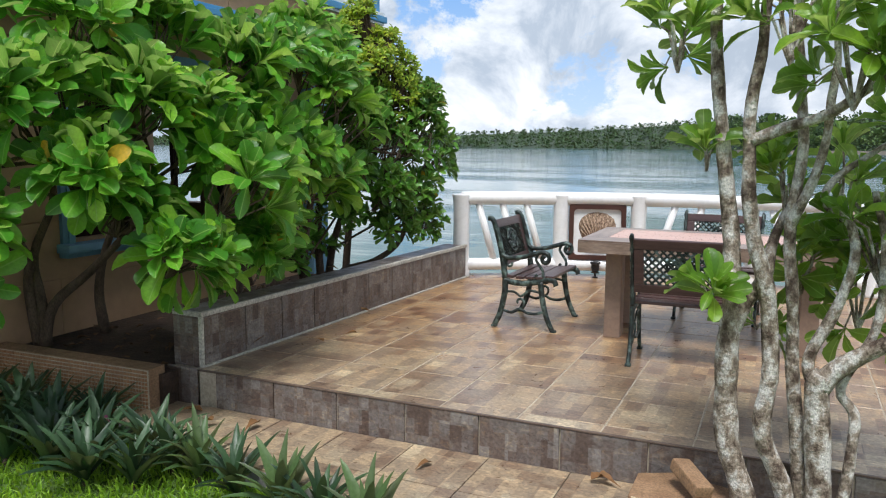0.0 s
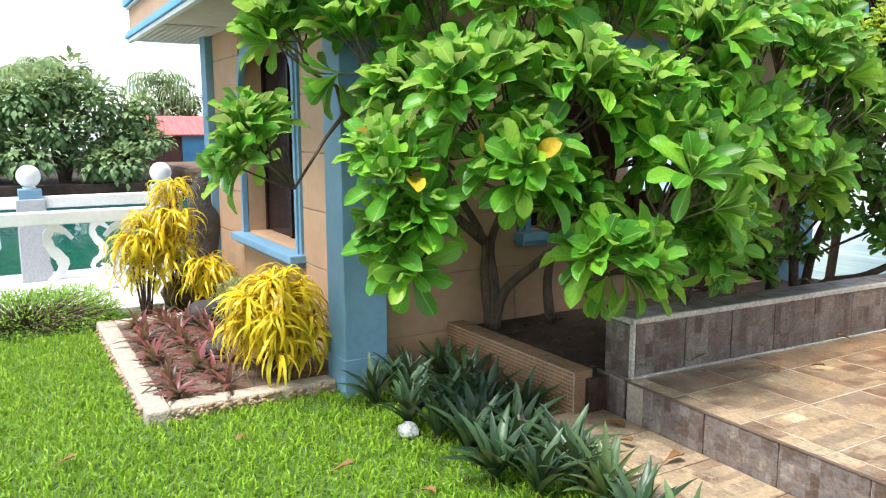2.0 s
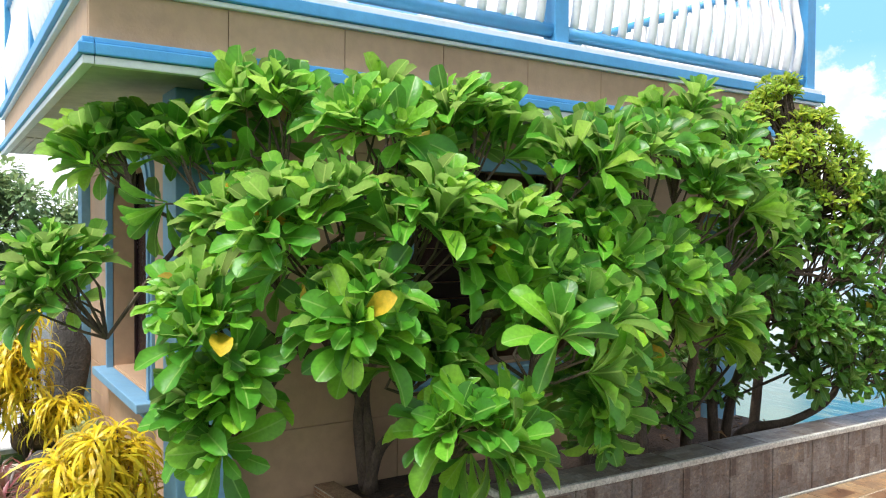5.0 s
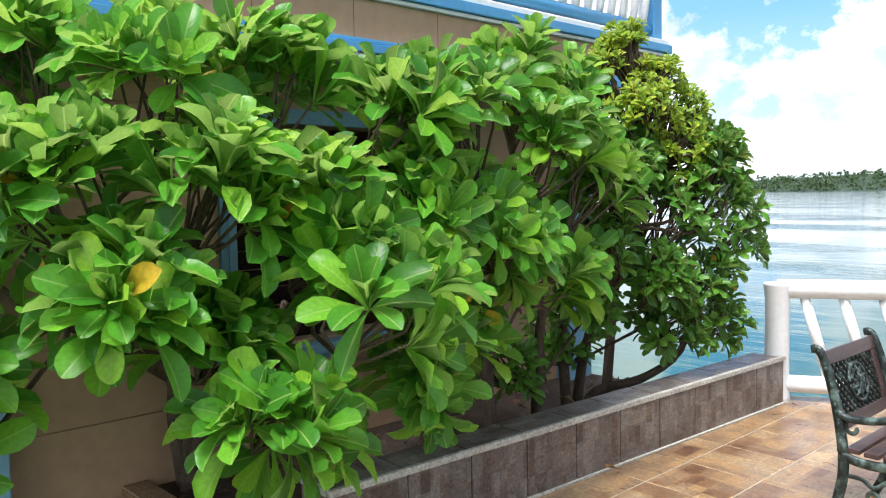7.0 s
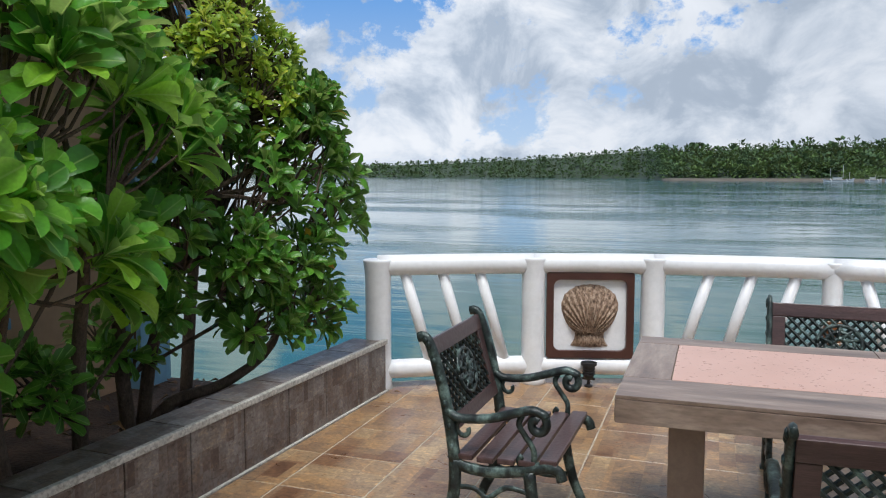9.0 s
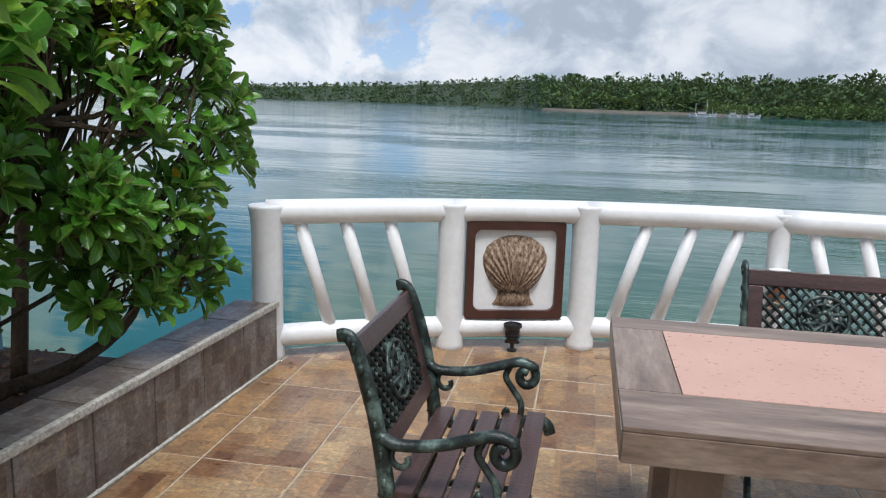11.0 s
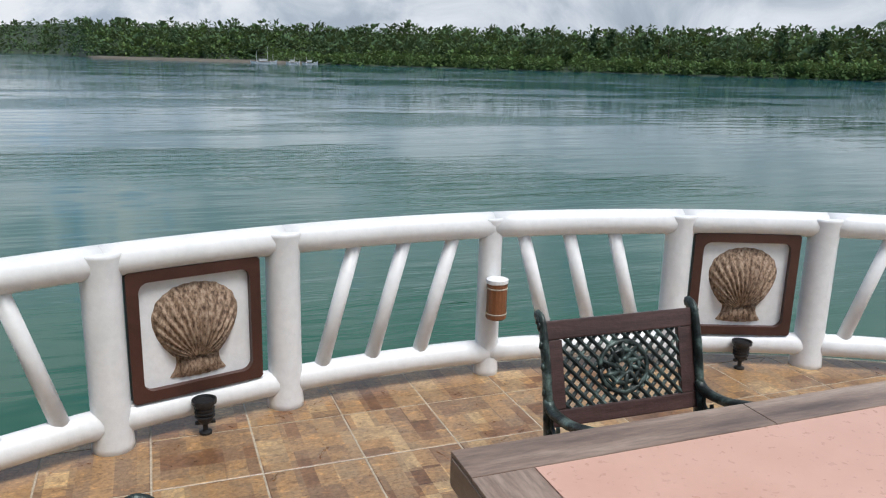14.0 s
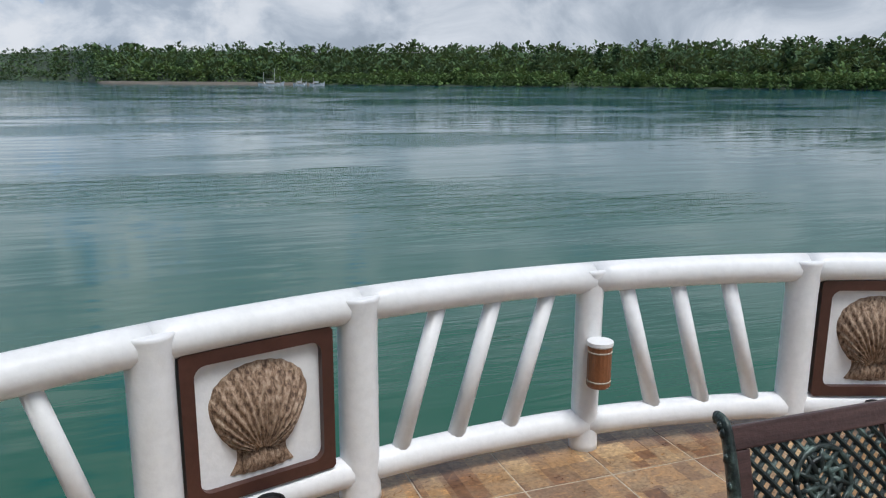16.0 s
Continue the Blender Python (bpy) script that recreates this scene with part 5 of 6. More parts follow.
limb("trunk", [(0.284, 3.850, -0.370), (0.233, 3.851, -0.077), (0.161, 3.852, 0.199), (0.141, 3.853, 0.495), (0.148, 3.854, 0.666), (0.148, 3.865, 0.886), (0.109, 3.876, 1.191), (0.072, 3.858, 1.467), (0.046, 3.859, 1.763), (0.026, 3.861, 2.087)], 0.056, 0.022, t)
limb("branch", [(0.154, 3.864, 0.638), (0.202, 3.874, 0.752), (0.279, 3.885, 0.875), (0.308, 3.952, 1.037), (0.385, 4.000, 1.227)], 0.038, 0.016, t)
limb("trunk", [(0.455, 3.842, -0.370), (0.397, 3.843, -0.040), (0.305, 3.844, 0.218), (0.321, 3.845, 0.513), (0.267, 3.847, 0.895), (0.214, 3.848, 1.076), (0.182, 3.849, 1.448), (0.207, 3.861, 1.762), (0.235, 3.862, 2.086)], 0.044, 0.02, t)
limb("branch", [(0.185, 3.849, 1.419), (0.319, 3.813, 1.476), (0.480, 3.767, 1.532), (0.652, 3.722, 1.655), (0.823, 3.630, 1.702)], 0.026, 0.013, t)
limb("trunk", [(0.550, 3.861, -0.370), (0.523, 3.863, -0.012), (0.498, 3.865, 0.398), (0.525, 3.866, 0.483)], 0.056, 0.05, t)
limb("branch", [(0.506, 3.865, 0.426), (0.572, 3.866, 0.512), (0.725, 3.859, 0.635), (0.934, 3.814, 0.767)], 0.046, 0.026, t)
limb("branch", [(0.501, 3.865, 0.388), (0.458, 3.884, 0.541), (0.535, 3.905, 0.731), (0.602, 3.906, 0.940), (0.575, 3.954, 1.093), (0.480, 3.954, 1.179), (0.518, 4.002, 1.284), (0.699, 4.004, 1.416)], 0.026, 0.012, t)
limb("trunk", [(0.494, 3.898, -0.370), (0.451, 3.900, -0.021), (0.392, 3.903, 0.618), (0.365, 3.905, 1.018), (0.382, 3.907, 1.418), (0.339, 3.909, 1.866), (0.350, 3.911, 2.133)], 0.034, 0.016, t)
limb("branch", [(0.370, 3.905, 1.085), (0.442, 3.860, 1.323), (0.481, 3.815, 1.656), (0.463, 3.817, 1.990)], 0.022, 0.012, t)
limb("branch", [(0.599, 3.863, -0.203), (0.648, 3.903, 0.273), (0.591, 3.922, 0.416), (0.697, 3.924, 0.673), (0.707, 3.954, 0.988), (0.670, 4.002, 1.226)], 0.024, 0.014, t)
LUMPS_T = [(-0.11, 3.86, 1.85, 0.16), (0.32, 3.82, 1.90, 0.21), (0.54, 3.67, 1.75, 0.24), (0.02, 3.90, 1.37, 0.08), (0.33, 4.12, 1.26, 0.15), (0.56, 4.19, 1.24, 0.24), (0.71, 4.00, 1.04, 0.23), (0.42, 4.18, 0.89, 0.15), (0.07, 3.81, 0.81, 0.08), (0.25, 4.00, 0.66, 0.05), (0.70, 3.54, 1.89, 0.21), (0.65, 4.16, 0.78, 0.19), (0.94, 3.91, 1.42, 0.28), (0.93, 3.81, 0.84, 0.19), (0.18, 3.91, 2.23, 0.23), (0.75, 3.82, 2.18, 0.28)]
lv, odd = Leaves(), Leaves()
tw = bmesh.new()
for x, y, z, r in LUMPS_T:
    c = np.array([x, y, z])
    for k in range(max(1, int(r * 46))):
        q = rng.normal(size=3)
        q /= np.linalg.norm(q)
        p = c + q * r * rng.uniform(0.4, 1.0)
        rosette(lv, p, q + np.array([0, 0, 0.8]), 0.17, 10, odd)
        tube([c - np.array([0, 0, r * 0.9]), (c + p) / 2, p], [0.007, 0.006, 0.004], 5, tw)
part("twig", tw, M_BARK, t)
lv.build("crown", leaf_mat("tree_leaf", [(0.07, 0.20, 0.015), (0.14, 0.32, 0.02), (0.26, 0.46, 0.03)], 0.34, 0.5, veins=True), t)

# broken mosaic kerb and the loose brick on it
M_MORTAR = mat("brown_mortar", [(0.25, 0.14, 0.07), (0.36, 0.22, 0.12)], 10, 0.85, 0, 0.8, 90, 0.4)
kb = part("kerb_stub", prism([(-0.22, 3.72), (0.1, 3.68), (0.32, 3.83), (0.2, 3.98), (-0.08, 4.05), (-0.22, 3.98)], Matrix.Translation((0, 0, LAWN - 0.05)), 0.27), M_MORTAR)
tagged(kb, "broken brown kerb with a pale mosaic face", "kerb")
vs, fs = [], []
for i in range(12):
    for j in range(9):
        x0, z0 = -0.205 + i * 0.0245, LAWN + 0.005 + j * 0.0245
        yb = 3.718 - 0.04 * (x0 + 0.22) / 0.32
        b0 = len(vs)
        vs += [(x0, yb, z0), (x0 + 0.021, yb, z0), (x0 + 0.021, yb, z0 + 0.021), (x0, yb, z0 + 0.021)]
        vs += [(x0 + 0.002, yb - 0.005, z0 + 0.002), (x0 + 0.019, yb - 0.005, z0 + 0.002), (x0 + 0.019, yb - 0.005, z0 + 0.019), (x0 + 0.002, yb - 0.005, z0 + 0.019)]
        fs += [(b0 + 4, b0 + 5, b0 + 6, b0 + 7)] + [(b0 + k, b0 + (k + 1) % 4, b0 + 4 + (k + 1) % 4, b0 + 4 + k) for k in range(4)]
mz = arrays("mosaic", vs, fs, mat("pale_mosaic", [(0.45, 0.33, 0.2), (0.6, 0.47, 0.32)], 30, 0.35, 0, 0.2, 60, 0.2), kb, "small tan mosaic tiles")
mz["kind"] = "stuff"
tagged(part("brick", box(-0.045, 0.045, -0.11, 0.11, -0.03, 0.03, 0.012, pose(0.03, 3.84, -0.04, 12, 8, 38)), M_MORTAR), "rough brown brick resting on the broken kerb", "brick")
tree_bed = part("tree_bed", box(0.0, 1.9, 3.6, 4.098, LAWN - 0.1, LAWN + 0.03), M_SOIL)
tagged(tree_bed, "dark leaf litter soil under the tree", "soil", kind="structure")

# ---- lawn grass ----
g_rng = np.random.default_rng(12)
N = 66000
gx = g_rng.uniform(-7.7, 1.2, N)
gy = g_rng.uniform(0.3, 3.72, N)
keep = ~((gx < -4.5) & (gy > 1.7)) & ~((gx > -3.25) & (gx < 0.05) & (gy > 3.66 - 0.1875 * (gx + 3.2))) & ~((gx > 0) & (gy > 3.58)) & ~((gx < -7.0) & (gy > 0.5)) & ~((gy > 3.4) & (gx < -3.2))
far_out = (gx > -0.8) & (g_rng.random(N) < 0.55)
keep &= ~far_out
gx, gy = gx[keep], gy[keep]
n = len(gx)
h = g_rng.uniform(0.025, 0.06, n)
ang = g_rng.uniform(0, 2 * math.pi, n)
lean = g_rng.uniform(0.01, 0.045, n)
w = g_rng.uniform(0.004, 0.008, n)
la = g_rng.uniform(0, 2 * math.pi, n)
dx, dy = np.cos(ang) * w, np.sin(ang) * w
lx, ly = np.cos(la) * lean, np.sin(la) * lean
V = np.empty((n, 5, 3))
V[:, 0] = np.stack([gx - dx, gy - dy, np.full(n, LAWN)], -1)
V[:, 1] = np.stack([gx + dx, gy + dy, np.full(n, LAWN)], -1)
V[:, 2] = np.stack([gx + dx * 0.8 + lx * 0.4, gy + dy * 0.8 + ly * 0.4, LAWN + h * 0.7], -1)
V[:, 3] = np.stack([gx - dx * 0.8 + lx * 0.4, gy - dy * 0.8 + ly * 0.4, LAWN + h * 0.7], -1)
V[:, 4] = np.stack([gx + lx * 1.4, gy + ly * 1.4, LAWN + h], -1)
idx = np.arange(n) * 5
F = []
for i in idx.tolist():
    F += [(i, i + 1, i + 2, i + 3), (i + 3, i + 2, i + 4)]
grass = arrays("grass", V.reshape(-1, 3).tolist(), F, leaf_mat("grass_blade", [(0.115, 0.25, 0.013), (0.21, 0.40, 0.02), (0.35, 0.53, 0.032)], 0.5, 0.4, 0.7))
tagged(grass, "short bright green lawn grass", "grass", kind="stuff")

# ---- fallen leaves ----
M_DEAD = leaf_mat("dead_leaf", [(0.10, 0.045, 0.02), (0.2, 0.095, 0.04), (0.3, 0.15, 0.06)], 0.7, 0.1)
CURLED = [leaf_template(LEAF_ST, f, d, 0.5) for f, d in ((0.6, -0.15), (0.4, 0.15), (0.7, 0.05))]
fl = random.Random(8)
FALLEN = [(-2.95, 4.54, 0.010, 0.17), (-2.69, 4.98, 0.010, 0.10), (-2.56, 5.17, 0.010, 0.10), (-2.77, 5.97, 0.010, 0.12), (-2.97, 3.90, -0.225, 0.16), (-2.38, 3.80, -0.225, 0.14), (-2.72, 3.81, -0.225, 0.12), (-1.28, 3.76, -0.225, 0.12), (-0.36, 4.09, -0.225, 0.13), (-0.30, 3.99, -0.225, 0.12), (-3.06, 5.91, 0.355, 0.12), (-2.63, 7.94, 0.010, 0.05), (-3.3, 2.4, -0.31, 0.13), (-4.0, 2.2, -0.31, 0.1), (-2.9, 2.7, -0.31, 0.1), (-4.1, 1.2, -0.31, 0.1)]
for k, (x, y, z, s) in enumerate(FALLEN):
    lv = Leaves()
    a = fl.uniform(0, 6.28)
    d = (math.cos(a), math.sin(a), 0.05)
    lv.add(CURLED[k % 3], (x, y, z + 0.012), d, (0, 0, 1), s, 0.8)
    tagged(lv.build("fallen_leaf", M_DEAD), "curled brown fallen leaf", "leaf", "fallen leaves")
lv = Leaves()
lr = np.random.default_rng(14)
for k in range(300):
    x, y, z = (lr.uniform(-4.4, -3.2), lr.uniform(4.02, 8.0), -0.01) if k < 200 else (lr.uniform(0.05, 1.3), lr.uniform(3.62, 4.05), LAWN + 0.04)
    a = lr.uniform(0, 6.28)
    lv.add(CURLED[k % 3], (x, y, z), (math.cos(a), math.sin(a), lr.uniform(-0.1, 0.3)), (0, 0, 1), lr.uniform(0.04, 0.09))
tagged(lv.build("leaf_litter", leaf_mat("litter_leaf", [(0.04, 0.02, 0.012), (0.09, 0.045, 0.025), (0.14, 0.075, 0.04)], 0.8, 0.05)), "brown dead leaves on the planter soil", "leaf litter", kind="stuff")

# ---- background ashore, over the channel ----
M_FARLEAF = leaf_mat("far_leaf", [(0.14, 0.23, 0.12), (0.20, 0.31, 0.15), (0.29, 0.41, 0.19)], 0.6, 0.3, 0.15)
M_FARLEAF2 = leaf_mat("far_leaf_light", [(0.10, 0.12, 0.05), (0.15, 0.17, 0.075), (0.2, 0.2, 0.10)], 0.6, 0.2, 0.2)
QUAD = [leaf_template([(0.0, 0.3), (0.5, 1.0), (1.0, 0.2)], f, d, 0.7) for f, d in ((0.3, 0.2), (0.1, 0.5), (0.5, 0.0))]


def far_tree(at, h, r, n, size, material, seed, label, name="tree"):
    q_ = np.random.default_rng(seed)
    t = thing(name, at, label, "tree")
    limbs = []
    b0 = np.array(at)
    for k in range(7):
        a = k * 0.9
        end = b0 + np.array([math.cos(a) * r * 0.55, math.sin(a) * r * 0.55, h * q_.uniform(0.45, 0.8)])
        limbs.append(end)
        part("limb" if k else "trunk", tube([b0 - np.array([0, 0, 0.4]), b0 + (end - b0) * np.array([0.25, 0.25, 0.5]), end], [0.16, 0.1, 0.04], 7), M_BARK2, t)
    lv = Leaves()
    cl = [(b0 + np.array([q_.uniform(-1, 1) * r * 0.8, q_.uniform(-1, 1) * r * 0.8, h * q_.uniform(0.12, 0.9)]), r * q_.uniform(0.22, 0.42)) for _ in range(26)]
    for c, s in cl:
        f = max(0.35, 1.15 - 0.75 * (c[2] - at[2]) / h)
        c[:2] = b0[:2] + (c[:2] - b0[:2]) * f
        for k in range(n // 26):
            d = q_.normal(size=3)
            d /= np.linalg.norm(d)
            lv.add(QUAD[q_.integers(3)], c + d * s * q_.uniform(0.5, 1.1) * np.array([1, 1, 0.8]), d + np.array([0, 0, -0.3]), (0, 0, 1), size * q_.uniform(0.6, 1.3))
    lv.build("crown", material, t)
    return t


bank = part("bank", prism([(-90, -60), (-36, -60), (-33, -20), (-34, 0), (-33, 9), (-36, 22), (-60, 40), (-90, 40)], Matrix.Translation((0, 0, -2.5)), 1.75), M_SOIL)
tagged(bank, "dark muddy bank over the channel", "bank", kind="structure")
far_tree((-35.8, 3.6, -0.8), 5.4, 2.8, 3600, 0.3, M_FARLEAF, 41, "dense dark green mangrove tree on the far bank")
far_tree((-36.8, 0.4, -0.8), 4.8, 3.1, 3600, 0.3, M_FARLEAF, 42, "dense green mangrove tree on the far bank")
far_tree((-37.3, -3.7, -0.8), 5.2, 3.0, 2200, 0.32, M_FARLEAF, 43, "dense green mangrove tree on the far bank")
far_tree((-44.3, -2.9, -0.8), 6.6, 3.2, 1600, 0.34, M_FARLEAF2, 44, "pale grey-green tree behind the mangroves")
far_tree((-52.5, 11.6, -0.8), 5.6, 2.8, 1500, 0.34, M_FARLEAF2, 45, "pale olive tree behind the hut")
far_tree((-35.3, 6.1, -0.8), 3.8, 2.0, 1800, 0.28, M_FARLEAF, 47, "rounded green mangrove tree on the far bank")
far_tree((-37.2, -9.8, -0.8), 5.5, 3.2, 1800, 0.34, M_FARLEAF, 46, "dense green mangrove tree on the far bank")


def palm(at, h, seed, size=2.2, n=16, material=M_FARLEAF, label="coconut palm with arching fronds"):
    q_ = np.random.default_rng(seed)
    t = thing("palm", at, label, "palm")
    b0 = np.array(at)
    top = b0 + np.array([q_.uniform(-0.6, 0.6), q_.uniform(-0.6, 0.6), h])
    part("trunk", tube([b0 - np.array([0, 0, 0.5]), (b0 + top) / 2 + np.array([0.2, 0, 0]), top], [0.2, 0.14, 0.1], 7), M_BARK2, t)
    lv = Leaves()
    for k in range(n):
        a = k * 2.399
        up = q_.uniform(-0.2, 1.1)
        d = np.array([math.cos(a) * math.cos(up), math.sin(a) * math.cos(up), math.sin(up)])
        side = np.array([-math.sin(a), math.cos(a), 0])
        p = top.copy()
        for j in range(9):
            p = p + d * size / 9
            d = d + np.array([0, 0, -0.16])
            for s in (-1, 1):
                lv.add(THIN[0], p, side * s + d * 0.5 + np.array([0, 0, -0.35]), (0, 0, 1), size * 0.34 * (1 - 0.06 * abs(j - 4)), 1.6)
    lv.build("fronds", material, t)


palm((-46.4, 9.6, -0.8), 4.9, 51)
palm((-49.4, 3.6, -0.8), 5.6, 52)
palm((-43.4, 2.8, -0.8), 5.0, 53)

hut = thing("hut", (-43, 10.2, -0.9), "small hut with a faded red metal roof", "hut")
M_RED = mat("faded_red_roof", [(0.42, 0.10, 0.10), (0.55, 0.20, 0.19)], 1, 0.6, 0, 0.3, 12, 0.2, (1, 8, 1))
M_HUT = mat("hut_boards", [(0.12, 0.05, 0.045), (0.2, 0.09, 0.075)], 1, 0.8, 0, 0.3, 12, 0.3, (1, 6, 1))
part("wall", box(-45, -41.6, 7.2, 13.2, -0.9, 1.25), M_HUT, hut)
part("wall", box(-41.6, -41.5, 9.6, 11.6, -0.4, 1.2), M_BRIGHTBLUE, hut, "blue tarpaulin wall")
part("roof", prism([(-1.9, 0), (0, 1.15), (0, 1.25), (-2.0, 0.1)], pose(-43.2, 13.9, 1.2, 90, 0, 0) @ pose(0, 0, 0, 0, 180, 0) @ Matrix.Translation((0, 0, -0.0)), 7.2), M_RED, hut)
part("roof", box(-43.4, -41.0, 6.8, 13.8, 1.2, 1.3, 0, pose(-42.2, 0, 1.6, 0, 24, 0) @ Matrix.Translation((42.2, 0, -1.25))), M_RED, hut)
stones = part("stone_bank", box(-40.6, -34, 8.2, 20, -1.6, -0.2, 0.2), M_ROCK2)
tagged(stones, "rough stone revetment below the hut", "bank", kind="structure")

# ---- far shore ----
M_SHORE1 = leaf_mat("shore_leaf_dark", [(0.032, 0.07, 0.034), (0.055, 0.11, 0.048), (0.085, 0.15, 0.06)], 0.8, 0.1, 0.012)
M_SHORE2 = leaf_mat("shore_leaf_light", [(0.062, 0.125, 0.036), (0.092, 0.17, 0.048), (0.13, 0.20, 0.066)], 0.8, 0.1, 0.012)
M_LAND = mat("shore_land", [(0.03, 0.05, 0.03), (0.052, 0.078, 0.042)], 0.03, 0.95, 0, 0.4, 1, 0.3)
M_SAND = mat("shore_sand", [(0.10, 0.085, 0.065), (0.17, 0.15, 0.12)], 0.1, 0.95, 0, 0.3, 2, 0.3)
AZ = [-75, -40, -26, -14, -5, -3.4, 2, 10, 24, 36, 50, 65, 85]
DIST = [1900, 1700, 1500, 1250, 900, 520, 500, 470, 410, 380, 350, 330, 320]
HILL = [10, 13, 20, 30, 34, 17, 18, 17, 15, 14, 14, 14, 14]


def shore(az):
    return float(np.interp(az, AZ, DIST)), float(np.interp(az, AZ, HILL))


def polar(az, d, z=0.0):
    return np.array([math.sin(radians(az)) * d - 0.5, math.cos(radians(az)) * d + 3.5, z])


vs, fs = [], []
steps = np.arange(-75, 85.1, 0.8)
for az in steps:
    d, hh = shore(az)
    for f, zz in ((0.995, WATER - 0.6), (1.0, WATER + 0.4), (1.03, WATER + 1.2), (1.2, WATER + hh), (1.3, WATER + hh + 6), (1.7, WATER - 4)):
        p = polar(az, d * f + 5 * noise.noise((az * 0.7, f, 0)), zz + (1.2 * noise.noise((az * 1.3, f * 3, 2)) if f > 1.02 else 0))
        vs.append(tuple(p))
for i in range(len(steps) - 1):
    for k in range(5):
        a = i * 6 + k
        fs.append((a, a + 6, a + 7, a + 1))
land = arrays("backdrop_land", vs, fs, M_LAND, None, "", True)
tagged(land, "low wooded hills across the water", "shore", kind="structure")

wr = np.random.default_rng(77)
CLUMP = [leaf_template([(0.0, 0.4), (0.5, 1.0), (1.0, 0.3)], f, d, 0.9) for f, d in ((0.3, 0.3), (0.1, 0.6), (0.5, 0.1))]


def woods(name, n, material, label, f0, f1, h0, h1, quads, az0=-60, az1=78):
    lv = Leaves()
    for k in range(n):
        az = wr.uniform(az0, az1)
        d, hh = shore(az)
        f = wr.uniform(f0, f1)
        far_s = d / 420
        gz = WATER + float(np.interp(f, [1.0, 1.03, 1.2, 1.3], [0.4, 1.2, hh, hh + 6]))
        th = wr.uniform(h0, h1) * (1 if far_s < 1.6 else 0.55 * far_s ** 0.5)
        r = th * wr.uniform(0.35, 0.6)
        c = polar(az, d * f, gz + th * 0.5)
        for j in range(quads):
            q = wr.normal(size=3)
            q /= np.linalg.norm(q)
            lv.add(CLUMP[wr.integers(3)], c + q * np.array([r, r, th * 0.5]) * wr.uniform(0.6, 1.05), q + np.array([0, 0, 0.3]), (0, 0, 1), r * wr.uniform(0.27, 0.5) * max(1.0, far_s ** 0.7))
    tagged(lv.build(name, material), label, "woods", kind="stuff")


woods("mangroves", 620, M_SHORE2, "pale green mangrove belt along the far shore", 0.995, 1.03, 4.0, 6.5, 44, 8, 70)
woods("far_woods", 1300, M_SHORE1, "dark green woods on the far hills", 1.035, 1.22, 6, 11, 48, -6, 70)
woods("far_woods", 700, M_SHORE2, "mixed green palms and scrub on the far hills", 1.02, 1.2, 5, 9, 44, -6, 70)
woods("far_woods", 1500, M_SHORE1, "dark low woods on the distant shore", 1.0, 1.25, 6, 10, 18, -46, -4)
pr = random.Random(5)
for k in range(20):
    az = pr.uniform(20, 62) if k > 9 else pr.choice((49.2, 50.1, 52.3, 51.2, 45.5, 46.6, 54.5, 57, 40.5, 60))
    d, hh = shore(az)
    f = pr.uniform(1.05, 1.2)
    gz = WATER + float(np.interp(f, [1.0, 1.03, 1.2, 1.3], [0.4, 1.2, hh, hh + 6]))
    palm(tuple(polar(az, d * f, gz)), pr.uniform(9.5, 12.5) + (3 if az > 35 else 0), 100 + k, 4.2, 13, M_SHORE1, "far coconut palm above the woods")
for az, hh_, r_, s in ((26.9, 21.5, 5.5, 201), (34.6, 25.0, 5.5, 202), (32.2, 21.5, 3.2, 203), (31.0, 22.0, 2.6, 204), (43.3, 22.0, 4.5, 205), (45.8, 21.0, 3.0, 206), (1.9, 20.0, 4.5, 207)):
    d, hh = shore(az)
    far_tree(tuple(polar(az, d * 1.06, WATER + 1.0)), hh_, r_, 900, 1.5, M_SHORE1, s, "tall dark tree standing above the far shore woods")

# sandy spit, jetty and boats
vs, fs = [], []
for i, az in enumerate(np.arange(-3.6, 11, 0.4)):
    d, _ = shore(az)
    vs += [tuple(polar(az, d * 0.97, WATER - 0.3)), tuple(polar(az, d * 0.975, WATER + 0.9)), tuple(polar(az, d * 1.01, WATER + 1.6))]
    if i:
        a = 3 * i
        fs += [(a - 3, a, a + 1, a - 2), (a - 2, a + 1, a + 2, a - 1)]
tagged(arrays("backdrop_spit", vs, fs, M_SAND, None, "", True), "grey sandy spit on the far shore", "shore", kind="structure")


